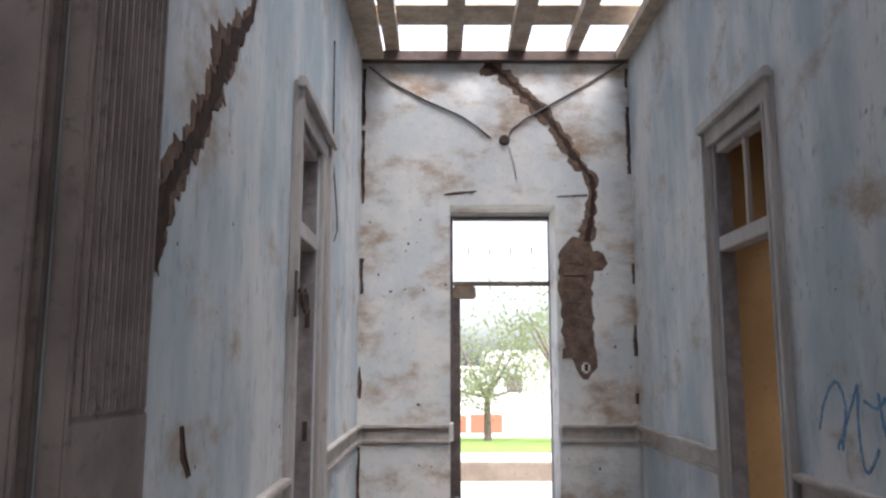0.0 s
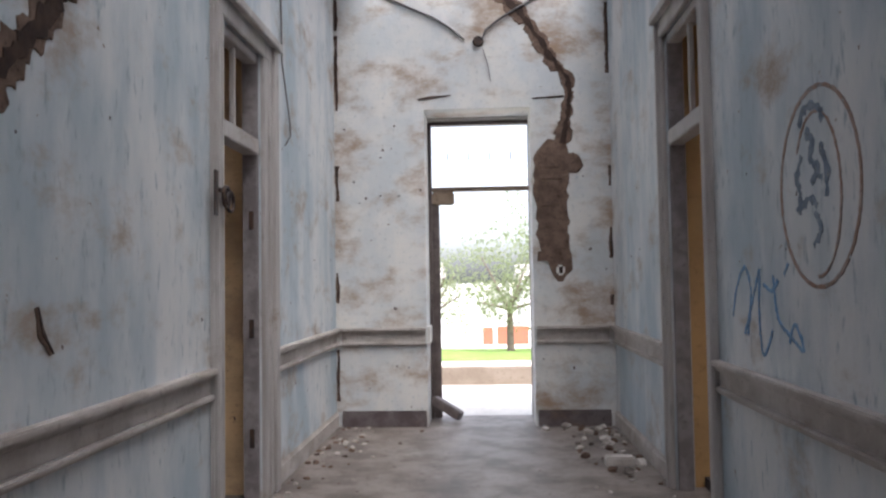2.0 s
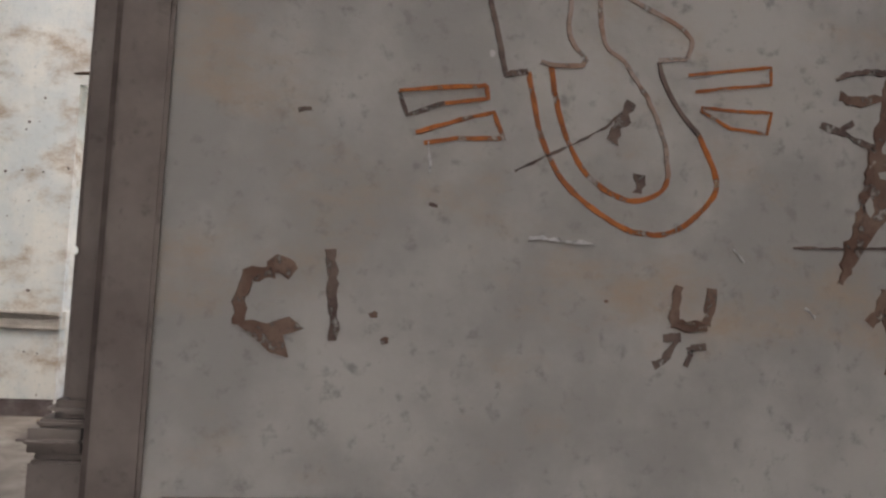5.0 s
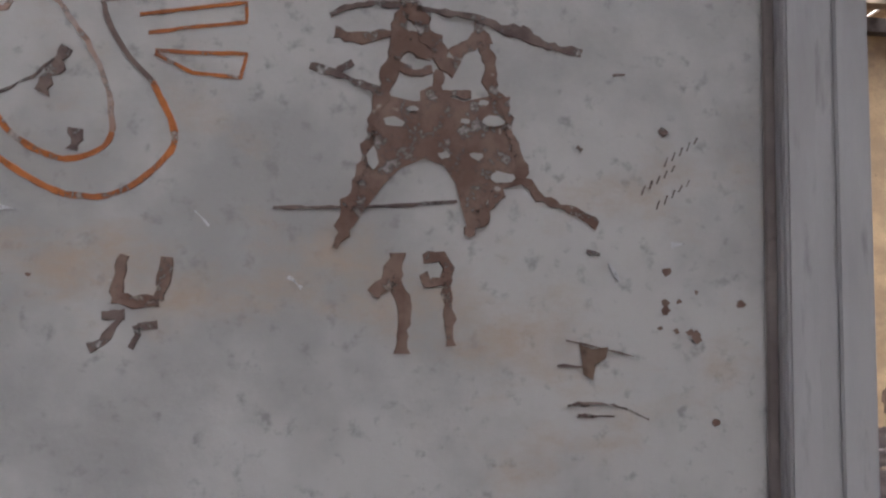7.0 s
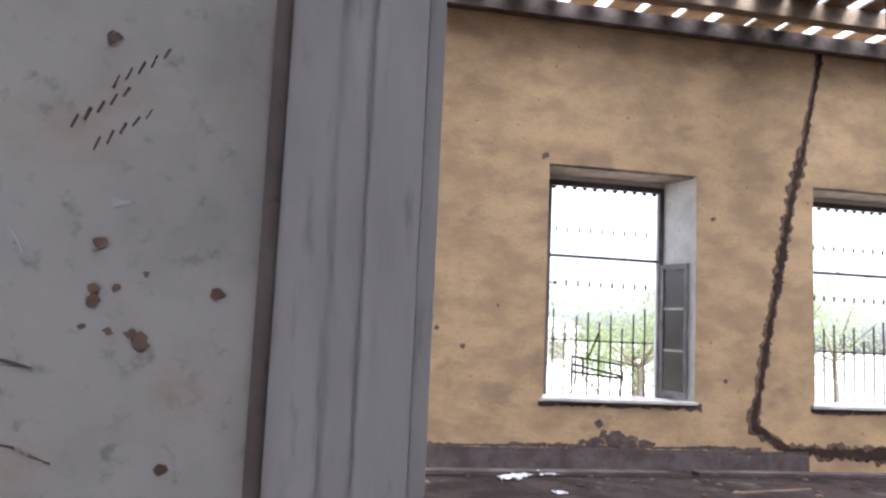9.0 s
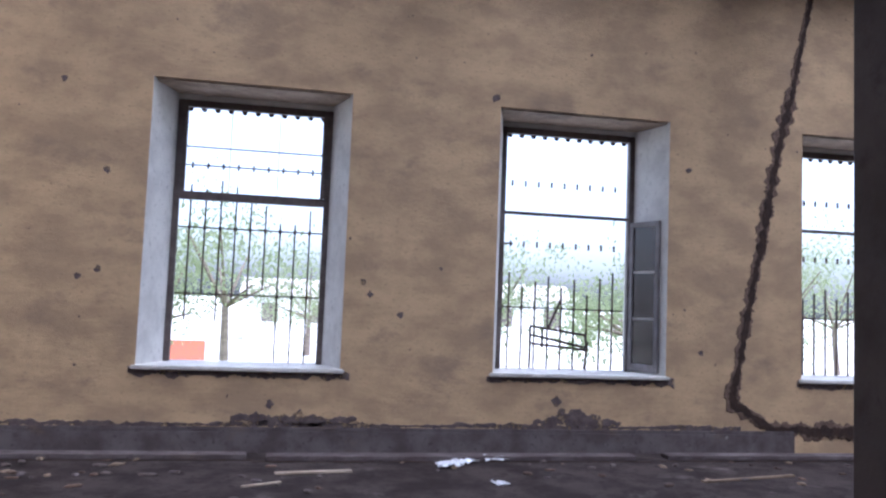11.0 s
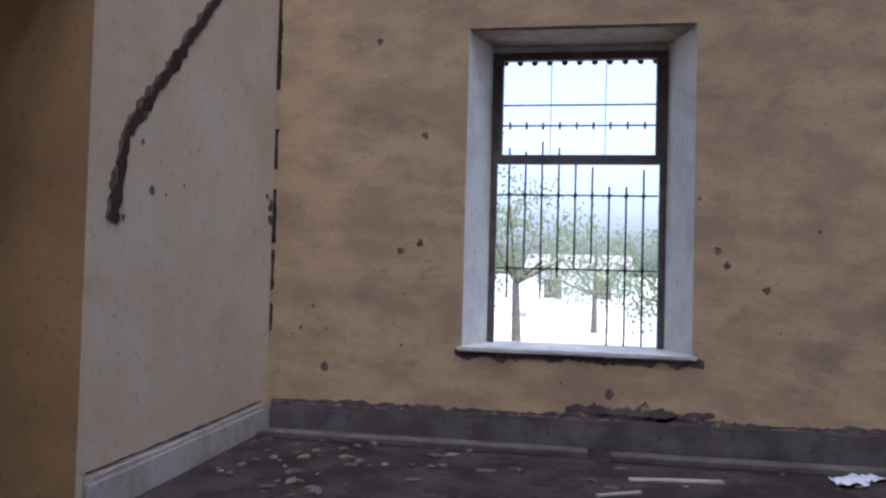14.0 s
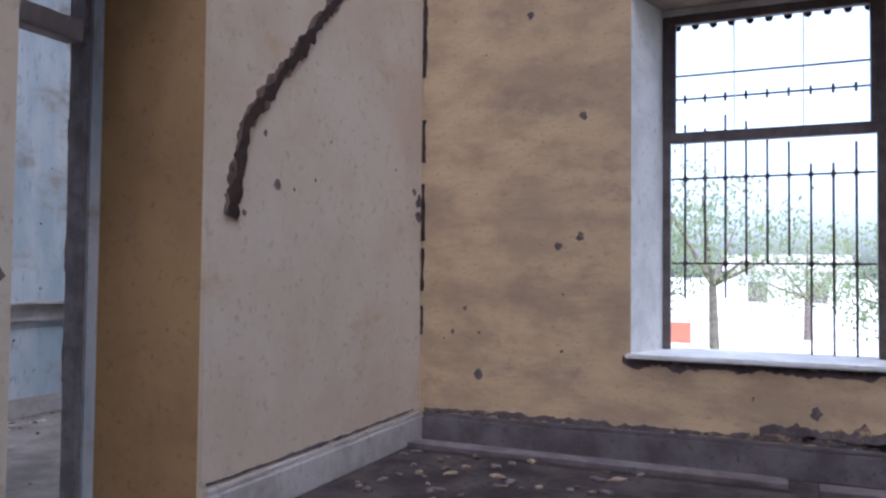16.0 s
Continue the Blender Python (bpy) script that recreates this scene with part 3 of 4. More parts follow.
# latch on the west door frame
lat = root("latch", -HX + 0.05, -3.44, 1.87, "rusty iron hasp and padlock ring on the door frame", "latch")
part("plate", boxes((-HX + 0.053, -HX + 0.062, -3.54, -3.49, 1.76, 2.0), bevel=0.002), M_IRON, lat)
for zz, yy in ((1.87, -3.40), (1.85, -3.34)):
    bm = bmesh.new()
    pts = [Vector((-HX + 0.075, yy + 0.055 * math.cos(a), zz + 0.055 * math.sin(a))) for a in [i * math.tau / 14 for i in range(14)]]
    bm.free()
    cable("ring", pts + [pts[0]], 0.010, M_IRON, "bent iron ring", "", lat)
part("hasp", boxes((-HX + 0.06, -HX + 0.075, -3.49, -3.30, 1.885, 1.91), bevel=0.003), M_IRON, lat)

# ---------------------------------------------------------------- pilasters at the hall mouth


def pilaster(sx):
    p = root("pilaster", sx * 1.2, LY + 0.15, 0, "fluted painted pilaster on a moulded pedestal", "pilaster", "pilasters", "structure")

    def pb(nm, xa, xb, y0, y1, z0, z1, bev=0.006, label=""):
        xa, xb = sorted((sx * xa, sx * xb))
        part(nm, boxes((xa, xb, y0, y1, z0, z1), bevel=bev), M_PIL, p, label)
    ya, yb = -5.925, -5.47
    pb("pedestal", 1.225, HX - 0.002, ya, yb, 0.0, 0.975)
    pb("pedestal_foot", 1.205, HX - 0.003, ya - 0.015, yb + 0.015, 0.0, 0.16, 0.01)
    pb("neck", 1.235, HX - 0.004, ya + 0.01, yb - 0.01, 0.976, 0.99, 0.003)
    pb("torus", 1.20, HX - 0.005, ya - 0.02, yb + 0.02, 0.991, 1.04, 0.022)
    pb("scotia", 1.235, HX - 0.006, ya + 0.004, yb, 1.041, 1.058, 0.006)
    pb("torus", 1.25, HX - 0.007, ya + 0.004, yb - 0.01, 1.059, 1.096, 0.016)
    pb("shaft", 1.285, HX - 0.008, ya + 0.015, yb - 0.03, 1.097, TOP - 0.002)
    for i in range(11):
        y = ya + 0.03 + i * 0.0355
        pb("flute_rib", 1.275, 1.2848, y, y + 0.02, 1.41, TOP - 0.3, 0.004)
    pb("flute_block", 1.278, 1.2849, ya + 0.02, yb - 0.035, 1.10, 1.40, 0.003)
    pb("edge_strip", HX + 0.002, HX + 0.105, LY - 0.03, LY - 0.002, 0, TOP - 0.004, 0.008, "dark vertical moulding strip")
    return p


pilaster(1), pilaster(-1)
for sx in (1, -1):
    xa, xb = sorted((sx * (HX - 0.014), sx * (HX + 0.003)))
    thing("arch_lining", boxes((xa, xb, LY - 0.004, -5.945, 0, TOP - 0.003)), M_DARKWOOD, "dark wooden lining of the hall opening", "trim", kind="structure")

# ---------------------------------------------------------------- cracks and bare patches
EW = ("y", 0.0, -1)
crack("crack_end_wall", EW, [(-0.10, 4.56), (0.05, 4.45), (0.27, 4.25), (0.45, 4.08), (0.62, 3.85), (0.78, 3.58), (0.95, 3.35), (0.96, 3.2), (0.93, 2.95), (0.88, 2.72)],
      [0.24, 0.14, 0.12, 0.17, 0.13, 0.13, 0.12, 0.11, 0.10, 0.15], "deep crack exposing brown earth in the plaster", 0.4)
bm = bmesh.new()
ribbon_mesh(bm, EW, [(0.83, 2.75), (0.78, 2.55), (0.76, 2.3), (0.77, 2.05), (0.78, 1.8), (0.82, 1.62), (0.84, 1.48), (0.84, 1.38)], [0.16, 0.36, 0.32, 0.31, 0.32, 0.26, 0.2, 0.05], 0.005, 0.22, 0.05)
ribbon_mesh(bm, EW, [(0.90, 2.56), (1.0, 2.52), (1.06, 2.47)], [0.15, 0.2, 0.1], 0.006, 0.3, 0.04)
patch = thing("bare_masonry_patch", bm, M_EARTH, "patch of bare adobe bricks where plaster fell off", "wall damage")
rng = random.Random(4)
z = 1.58
while z < 2.60:
    hgt_ = rng.uniform(0.10, 0.16)
    x = 0.62 + rng.uniform(0, 0.05)
    while x < 0.86:
        w = rng.uniform(0.13, 0.26)
        if x + w < 0.95:
            bm = boxes((x, x + w, -0.012 - rng.uniform(0, 0.012), -0.004, z, z + hgt_ - rng.uniform(0.012, 0.03)), bevel=0.003)
            for v in bm.verts:
                v.co += Vector((noise.noise(v.co * 11), 0, noise.noise(v.co * 11 + Vector((5, 0, 0))))) * 0.022
            part("brick", bm, M_EARTH, patch)
        x += w + 0.015
    z += hgt_
part("conduit_socket", boxes((0.80, 0.88, -0.03, -0.005, 1.44, 1.54), bevel=0.02), M_WHITE, patch, "broken white socket box")
# dark box on the socket face paints the shade of its hole
part("socket_hole_shade", boxes((0.825, 0.86, -0.034, -0.0301, 1.46, 1.525), bevel=0.001), M_SHADE, patch)
crack("crack_lintel", EW, [(-0.52, 3.19), (-0.35, 3.21), (-0.2, 3.225)], [0.015, 0.03, 0.012], "short horizontal crack above the doorway", 0.5)
crack("crack_lintel", EW, [(0.60, 3.17), (0.75, 3.18), (0.9, 3.185)], [0.012, 0.012, 0.018], "short horizontal crack above the doorway", 0.5)
for sx, segs in ((-1, [(4.5, 3.9), (3.85, 3.1), (2.55, 2.2), (1.5, 1.2), (0.75, 0.25)]), (1, [(4.5, 4.3), (4.1, 3.4), (2.5, 2.3), (1.9, 1.6), (1.25, 1.15)])):
    for a, b in segs:
        n = max(2, int((a - b) / 0.12))
        crack("corner_crack", EW, [(sx * (HX - 0.012 - random.uniform(0, 0.012)), a + (b - a) * i / n) for i in range(n + 1)], [random.uniform(0.015, 0.045) for _ in range(n + 1)], "broken plaster along the wall corner", 0.6)
WH = ("x", -HX, 1)
crack("crack_hall_west", WH, [(-4.40, 2.98), (-4.60, 2.80), (-4.72, 2.68), (-4.82, 2.56), (-4.90, 2.44), (-4.99, 2.31), (-5.11, 2.20), (-5.24, 2.07), (-5.33, 1.93), (-5.36, 1.78)],
      [0.07, 0.13, 0.24, 0.24, 0.13, 0.14, 0.15, 0.13, 0.19, 0.13], "wide diagonal crack exposing brown earth", 0.5)
crack("crack_hall_west_upper", WH, [(-4.1, 3.9), (-4.25, 3.4), (-4.40, 2.98)], [0.02, 0.05, 0.06], "thin rising crack in blue plaster", 0.5)
crack("scratch_hall_west", WH, [(-5.04, 1.33), (-5.01, 1.24), (-4.95, 1.17)], [0.008, 0.03, 0.012], "short dark gouge in the plaster", 0.6)
NW_ = ("y", 0.0, -1)
crack("crack_room_north", NW_, [(9.46, 4.5), (9.36, 4.0), (9.25, 3.45), (9.2, 3.25), (9.13, 3.0), (9.02, 2.45), (8.95, 2.05), (8.88, 1.7), (8.80, 1.3), (8.72, 0.85), (8.66, 0.6), (8.68, 0.5), (8.85, 0.40), (9.07, 0.28), (9.5, 0.27), (10.3, 0.25)],
      [0.09, 0.07, 0.08, 0.13, 0.12, 0.12, 0.13, 0.10, 0.11, 0.09, 0.13, 0.14, 0.10, 0.13, 0.16, 0.2], "long dark crack down the ochre wall", 0.55)
WR = ("x", RX, 1)
crack("crack_room_west", WR, [(-0.75, 3.25), (-1.0, 2.95), (-1.16, 2.78), (-1.35, 2.58), (-1.52, 2.38), (-1.68, 2.22), (-1.80, 2.08), (-1.95, 1.92), (-1.99, 1.75), (-2.02, 1.6), (-2.05, 1.47)],
      [0.05, 0.07, 0.07, 0.08, 0.10, 0.07, 0.10, 0.09, 0.08, 0.09, 0.10], "diagonal dark crack in cream plaster", 0.7)
for a, b in ((3.4, 2.6), (2.3, 2.0), (1.85, 1.45), (1.4, 1.1), (1.0, 0.8)):
    crack("corner_crack", NW_, [(RX + 0.012, a + (b - a) * i / 5) for i in range(6)], [random.uniform(0.012, 0.04) for _ in range(6)], "broken plaster along the room corner", 0.6)

# damp-blackened, peeled strips and chips
def peeled(plane, pts, widths, material, label):
    bm = bmesh.new()
    ribbon_mesh(bm, plane, pts, widths, 0.004, 0.8, 0.02, None, 1.2)
    return thing("peeled_strip", bm, material, label, "wall damage", "peeled paint")


M_DAMP = mat("damp_plaster", (0.10, 0.075, 0.075), (0.17, 0.13, 0.12), 0.9, 10, 0.4, worn=9)
for w in WIN:
    peeled(NW_, [(w - 0.05, 0.69), (w + 0.5, 0.685), (w + 1.1, 0.69), (w + WW + 0.08, 0.685)], [0.05, 0.05, 0.05, 0.06], M_DAMP, "dark peeled plaster under the window sill")
peeled(NW_, [(2.15 + 0.6 * i, RZ + 0.215 + 0.012 * math.sin(i * 2.1)) for i in range(12)], [0.02 + 0.02 * (i % 3) for i in range(12)], M_DAMP, "flaking damp paint above the skirting")
peeled(NW_, [(4.3, 0.33), (4.7, 0.34), (5.3, 0.33)], [0.04, 0.11, 0.05], M_DAMP, "flaking damp paint above the skirting")
peeled(NW_, [(6.8, 0.32), (7.2, 0.36), (7.6, 0.33)], [0.04, 0.12, 0.04], M_DAMP, "flaking damp paint above the skirting")
peeled(("x", RX, 1), [(-2.18, RZ + 0.22), (-1.2, RZ + 0.215), (-0.1, RZ + 0.22)], [0.012, 0.018, 0.012], M_SKIRT, "flaking paint above the skirting")
rng = random.Random(31)
CHIPS = [(3.10, 1.41, 0.03), (3.24, 1.47, 0.03), (2.45, 0.99, 0.02), (2.36, 0.83, 0.02), (5.30, 1.46, 0.03), (5.36, 1.36, 0.03), (5.62, 1.2, 0.03), (3.26, 2.25, 0.03), (2.9, 2.95, 0.03), (2.55, 0.55, 0.04), (6.38, 3.1, 0.04), (8.2, 2.6, 0.03), (8.35, 0.95, 0.03), (5.95, 1.6, 0.02), (7.0, 0.5, 0.05), (7.05, 0.42, 0.04), (4.6, 0.45, 0.04)]
CHIPS += [(rng.uniform(2.2, 10), rng.uniform(0.35, 4.2), rng.uniform(0.006, 0.014)) for _ in range(40)]


def chip(plane, u, z, r, material, label):
    bm = bmesh.new()
    polygon(bm, plane, [(u + r * math.cos(k * 0.7) * rng.uniform(0.5, 1.2), z + r * math.sin(k * 0.7) * rng.uniform(0.5, 1.2)) for k in range(9)], 0.003)
    thing("plaster_chip", bm, material, label, "wall damage", "plaster chips")


for u, z, r in CHIPS:
    if not any(w - 0.02 < u < w + WW + 0.02 and WZ0 - 0.1 < z < WZ1 + 0.05 for w in WIN):
        chip(NW_, u, z, r, M_DAMP, "small dark chip in the ochre plaster")
for u, z, r in ((-1.95, 1.5, 0.018), (-1.70, 1.66, 0.03), (-1.55, 1.65, 0.012), (-0.12, 1.78, 0.035), (-0.04, 1.72, 0.06), (-0.05, 1.62, 0.05), (-1.2, 1.95, 0.012), (-0.4, 1.9, 0.012), (-1.8, 1.9, 0.02), (-1.35, 1.72, 0.014), (-3.21, 1.2, 0.05), (-3.22, 1.3, 0.02)):
    chip(WR, u, z, r, M_DAMP, "small dark chip in the cream plaster")
for i in range(26):
    chip(EW, rng.choice([rng.uniform(-1.3, -0.5), rng.uniform(0.62, 1.3)]), rng.uniform(0.2, 3.0), rng.uniform(0.006, 0.02), M_DAMP, "small dark chip in the end wall")
for i in range(24):
    u = rng.choice([rng.uniform(-5.2, -3.5), rng.uniform(-2.2, -0.1)])
    chip(WH, u, rng.uniform(0.2, 2.6), rng.uniform(0.005, 0.016), M_DAMP, "small dark chip in the blue plaster")
for i in range(16):
    u = rng.uniform(-5.2, -0.1)
    if not -3.4 < u < -2.0:
        chip(("x", HX, -1), u, rng.uniform(0.2, 2.6), rng.uniform(0.005, 0.016), M_DAMP, "small dark chip in the blue plaster")

# ---------------------------------------------------------------- wiring on the end wall
cable("wall_cable", [(-1.28, -0.012, 4.52), (-1.1, -0.012, 4.38), (-0.7, -0.012, 4.16), (-0.35, -0.012, 4.0), (-0.2, -0.012, 3.9), (-0.05, -0.012, 3.77)], 0.010, M_CABLE, "sagging grey cable on the end wall", "cable")
cable("wall_cable", [(0.12, -0.012, 3.76), (0.16, -0.014, 3.86), (0.30, -0.014, 3.97), (0.7, -0.014, 4.2), (1.34, -0.012, 4.58)], 0.010, M_CABLE, "taut grey cable on the end wall", "cable")
cable("wall_cable", [(0.13, -0.006, 3.68), (0.18, -0.006, 3.5), (0.2, -0.006, 3.35)], 0.004, M_CABLE, "thin wire hanging below the box", "cable")
cable("wall_cable", [(-HX + 0.012, -2.05, 3.9), (-HX + 0.012, -2.0, 3.0), (-HX + 0.03, -1.86, 2.6), (-HX + 0.03, -1.84, 2.5), (-HX + 0.03, -2.0, 2.4)], 0.006, M_CABLE, "loose wire hanging on the hall wall", "cable")
bm = bmesh.new()
bmesh.ops.create_cone(bm, cap_ends=True, segments=20, radius1=0.055, radius2=0.045, depth=0.04)
bmesh.ops.transform(bm, matrix=pose(0.085, -0.022, 3.75, 90, 0, 0), verts=bm.verts)
jb = thing("junction_box", bm, M_IRON, "small round dark junction box on the wall", "junction box")

# ---------------------------------------------------------------- graffiti
LW = ("y", LY, -1)
gb = root("light_bulb_drawing", 2.4, LY - 0.004, 1.7, "orange and brown drawing of an upside-down bulb", "graffiti")


def smooth(pts, n=4):
    out = []
    P = [pts[0]] + pts + [pts[-1]]
    for i in range(1, len(P) - 2):
        for k in range(n):
            t = k / n
            c = []
            for j in (0, 1):
                a, b, d, e = P[i - 1][j], P[i][j], P[i + 1][j], P[i + 2][j]
                c.append(0.5 * (2 * b + (d - a) * t + (2 * a - 5 * b + 4 * d - e) * t * t + (3 * b - a - 3 * d + e) * t ** 3))
            out.append(tuple(c))
    return out + [pts[-1]]


strokes("outline", LW, [smooth([(2.22, 1.869), (2.231, 1.829), (2.249, 1.755), (2.276, 1.687), (2.322, 1.62), (2.399, 1.564), (2.469, 1.529), (2.539, 1.52), (2.596, 1.535), (2.653, 1.58), (2.691, 1.634), (2.68, 1.69), (2.642, 1.762)])], M_INKORANGE, gb, "orange crayon outline", 0.013)
strokes("inner_outline", LW, [smooth([(2.274, 1.89), (2.29, 1.808), (2.318, 1.728), (2.358, 1.66), (2.409, 1.619), (2.466, 1.596), (2.511, 1.599), (2.555, 1.623), (2.569, 1.653)])], M_INKORANGE, gb, "orange crayon outline", 0.012)
strokes("filament_line", LW, [smooth([(2.569, 1.653), (2.562, 1.711), (2.543, 1.775), (2.509, 1.838), (2.472, 1.887), (2.449, 1.918), (2.41, 1.941), (2.392, 1.985), (2.384, 2.05), (2.39, 2.2)])], M_INKRUST, gb, "faded brown line", 0.011, rag=0.5)
strokes("neck_line", LW, [smooth([(2.642, 1.762), (2.594, 1.812), (2.553, 1.874), (2.535, 1.925)])], M_INKDARK, gb, "dark crayon line", 0.012)
strokes("cap", LW, [[(2.08, 2.2), (2.121, 2.037), (2.143, 1.962), (2.169, 1.859), (2.22, 1.869)]], M_INKDARK, gb, "dark crayon cap", 0.013)
strokes("cap", LW, [[(2.249, 1.897), (2.274, 1.89), (2.349, 1.897), (2.357, 1.914)], smooth([(2.357, 1.914), (2.328, 1.94), (2.312, 1.978), (2.314, 2.043), (2.30, 2.2)])], M_INKRUST, gb, "brown crayon cap", 0.011)
strokes("cap", LW, [smooth([(2.45, 2.07), (2.555, 2.027), (2.595, 2.006), (2.616, 1.979), (2.604, 1.94)]), [(2.604, 1.94), (2.532, 1.929)]], M_INKRUST, gb, "brown crayon cap", 0.011)
strokes("ray", LW, [[(2.125, 1.828), (2.019, 1.813), (1.93, 1.797)], [(2.033, 1.779), (2.132, 1.799), (2.125, 1.828)]], M_INKORANGE, gb, "", 0.010)
strokes("ray_edge", LW, [[(1.93, 1.797), (1.951, 1.744), (2.033, 1.779)]], M_INKDARK, gb, "dark crayon edge", 0.011)
strokes("ray", LW, [[(1.972, 1.708), (2.058, 1.741), (2.146, 1.77), (2.172, 1.712), (2.072, 1.705), (1.991, 1.687)]], M_INKORANGE, gb, "", 0.010)
strokes("ray", LW, [[(2.609, 1.902), (2.717, 1.923), (2.822, 1.943), (2.823, 1.9), (2.718, 1.883), (2.628, 1.864)]], M_INKORANGE, gb, "", 0.008)
strokes("ray", LW, [[(2.644, 1.828), (2.733, 1.828), (2.827, 1.833), (2.817, 1.781), (2.72, 1.785), (2.644, 1.822)]], M_INKORANGE, gb, "", 0.008)
strokes("scribble", LW, [[(2.474, 1.822), (2.447, 1.775), (2.424, 1.728)]], M_INKDARK, gb, "smudged dark scribble", 0.026, rag=0.9)
strokes("scribble", LW, [[(2.50, 1.657), (2.496, 1.613)]], M_INKDARK, gb, "smudged dark scribble", 0.03, rag=0.9)
strokes("scratch", LW, [[(2.2, 1.642), (2.313, 1.702), (2.41, 1.759), (2.474, 1.822)]], M_INKDARK, gb, "thin dark scratch", 0.005, rag=0.9)
tw = root("tower_drawing", 3.22, LY - 0.004, 1.7, "brown painted silhouette of a lattice tower", "graffiti")
bm = bmesh.new()
polygon(bm, LW, [(3.026, 1.443), (3.05, 1.527), (3.077, 1.622), (3.096, 1.711), (3.11, 1.763), (3.179, 1.751), (3.252, 1.766), (3.284, 1.757), (3.34, 1.772), (3.37, 1.763), (3.378, 1.721), (3.393, 1.667), (3.418, 1.619), (3.415, 1.584), (3.37, 1.571), (3.34, 1.547), (3.326, 1.498),
                 (3.299, 1.477), (3.285, 1.524), (3.27, 1.578), (3.245, 1.615), (3.202, 1.629), (3.154, 1.606), (3.12, 1.57), (3.092, 1.529), (3.061, 1.481)])
part("base", bm, M_INKBROWN, tw)
strokes("edge_drip", LW, [[(3.024, 1.432), (3.06, 1.55), (3.085, 1.65), (3.105, 1.76)], [(3.37, 1.77), (3.385, 1.69), (3.42, 1.61), (3.37, 1.575), (3.325, 1.51), (3.296, 1.468)]], M_INKBROWN, tw, "ragged painted edge", 0.022, off=0.004, rag=1.0)
for line_, w_ in (([(3.16, 1.985), (3.146, 1.914), (3.128, 1.83), (3.11, 1.76)], 0.034), ([(3.163, 1.964), (3.2, 1.904), (3.244, 1.838), (3.268, 1.826)], 0.036), ([(3.313, 1.941), (3.325, 1.886), (3.34, 1.831), (3.355, 1.762)], 0.03),
                  ([(3.259, 1.853), (3.296, 1.884), (3.34, 1.901)], 0.03), ([(3.006, 1.889), (3.063, 1.883), (3.142, 1.9), (3.2, 1.884)], 0.024), ([(3.23, 1.823), (3.225, 1.788), (3.237, 1.754)], 0.02), ([(3.121, 1.843), (3.171, 1.812), (3.215, 1.822)], 0.024),
                  ([(3.15, 1.88), (3.19, 1.865), (3.215, 1.85)], 0.03), ([(3.19, 1.77), (3.30, 1.775)], 0.02)):
    strokes("girder", LW, [line_], M_INKBROWN, tw, "", w_, rag=0.55)
for line_, w_ in (([(2.995, 1.927), (3.027, 1.946), (3.091, 1.962), (3.156, 1.959)], 0.014), ([(2.958, 1.818), (3.022, 1.798), (3.107, 1.767)], 0.018), ([(3.015, 1.808), (3.047, 1.827)], 0.014),
                  ([(3.178, 1.956), (3.251, 1.95), (3.325, 1.94)], 0.012), ([(3.325, 1.94), (3.408, 1.913), (3.492, 1.891), (3.541, 1.876)], 0.02), ([(3.405, 1.93), (3.425, 1.912)], 0.016)):
    strokes("arm", LW, [line_], M_INKDARK, tw, "", w_, rag=0.7)
strokes("leg", LW, [[(3.407, 1.605), (3.452, 1.558), (3.52, 1.534), (3.582, 1.505)]], M_INKBROWN, tw, "", 0.02, rag=0.6)
strokes("ground_line", LW, [[(2.895, 1.513), (2.997, 1.517), (3.138, 1.527), (3.275, 1.541)]], M_INKDARK, tw, "", 0.007, rag=0.6)
for u, z, a, b in ((3.133, 1.704, 0.022, 0.012), (3.094, 1.626, 0.014, 0.024), (3.348, 1.717, 0.024, 0.014), (3.37, 1.596, 0.028, 0.013), (3.289, 1.713, 0.012, 0.007), (3.314, 1.639, 0.014, 0.008), (3.245, 1.638, 0.014, 0.009), (3.175, 1.735, 0.012, 0.007), (3.325, 1.755, 0.012, 0.007)):
    bm = bmesh.new()
    polygon(bm, LW, [(u + a * math.cos(k * 0.7) * random.uniform(0.7, 1.3), z + b * math.sin(k * 0.7) * random.uniform(0.6, 1.3)) for k in range(9)], 0.0065)
    part("gap", bm, M_LOBBY, tw, "bare plaster showing through")
lt = root("painted_marks", 2.4, LY - 0.004, 1.3, "worn brown painted letters and figures", "graffiti")
strokes("figure_one", LW, [[(3.153, 1.428), (3.156, 1.371), (3.171, 1.305), (3.171, 1.22)], [(3.150, 1.415), (3.125, 1.357), (3.108, 1.336)]], M_INKBROWN, lt, "", 0.030, rag=0.5)
strokes("figure_nine", LW, [[(3.205, 1.419), (3.246, 1.425), (3.26, 1.40), (3.25, 1.371), (3.217, 1.368), (3.205, 1.386)], [(3.255, 1.40), (3.258, 1.347), (3.265, 1.28), (3.269, 1.238)]], M_INKBROWN, lt, "", 0.021, rag=0.5)
strokes("letter_u", LW, [[(2.61, 1.405), (2.60, 1.367), (2.598, 1.318)], [(2.59, 1.318), (2.63, 1.313), (2.68, 1.318)], [(2.68, 1.315), (2.685, 1.363), (2.688, 1.404)]], M_INKBROWN, lt, "", 0.023, rag=0.5)
strokes("letter_j", LW, [[(2.572, 1.284), (2.616, 1.288)], [(2.61, 1.286), (2.59, 1.255), (2.575, 1.232), (2.55, 1.221)]], M_INKDARK, lt, "", 0.018, rag=0.5)
strokes("letter_r", LW, [[(2.638, 1.266), (2.643, 1.248), (2.629, 1.221)], [(2.642, 1.262), (2.68, 1.268)]], M_INKDARK, lt, "", 0.014, rag=0.5)
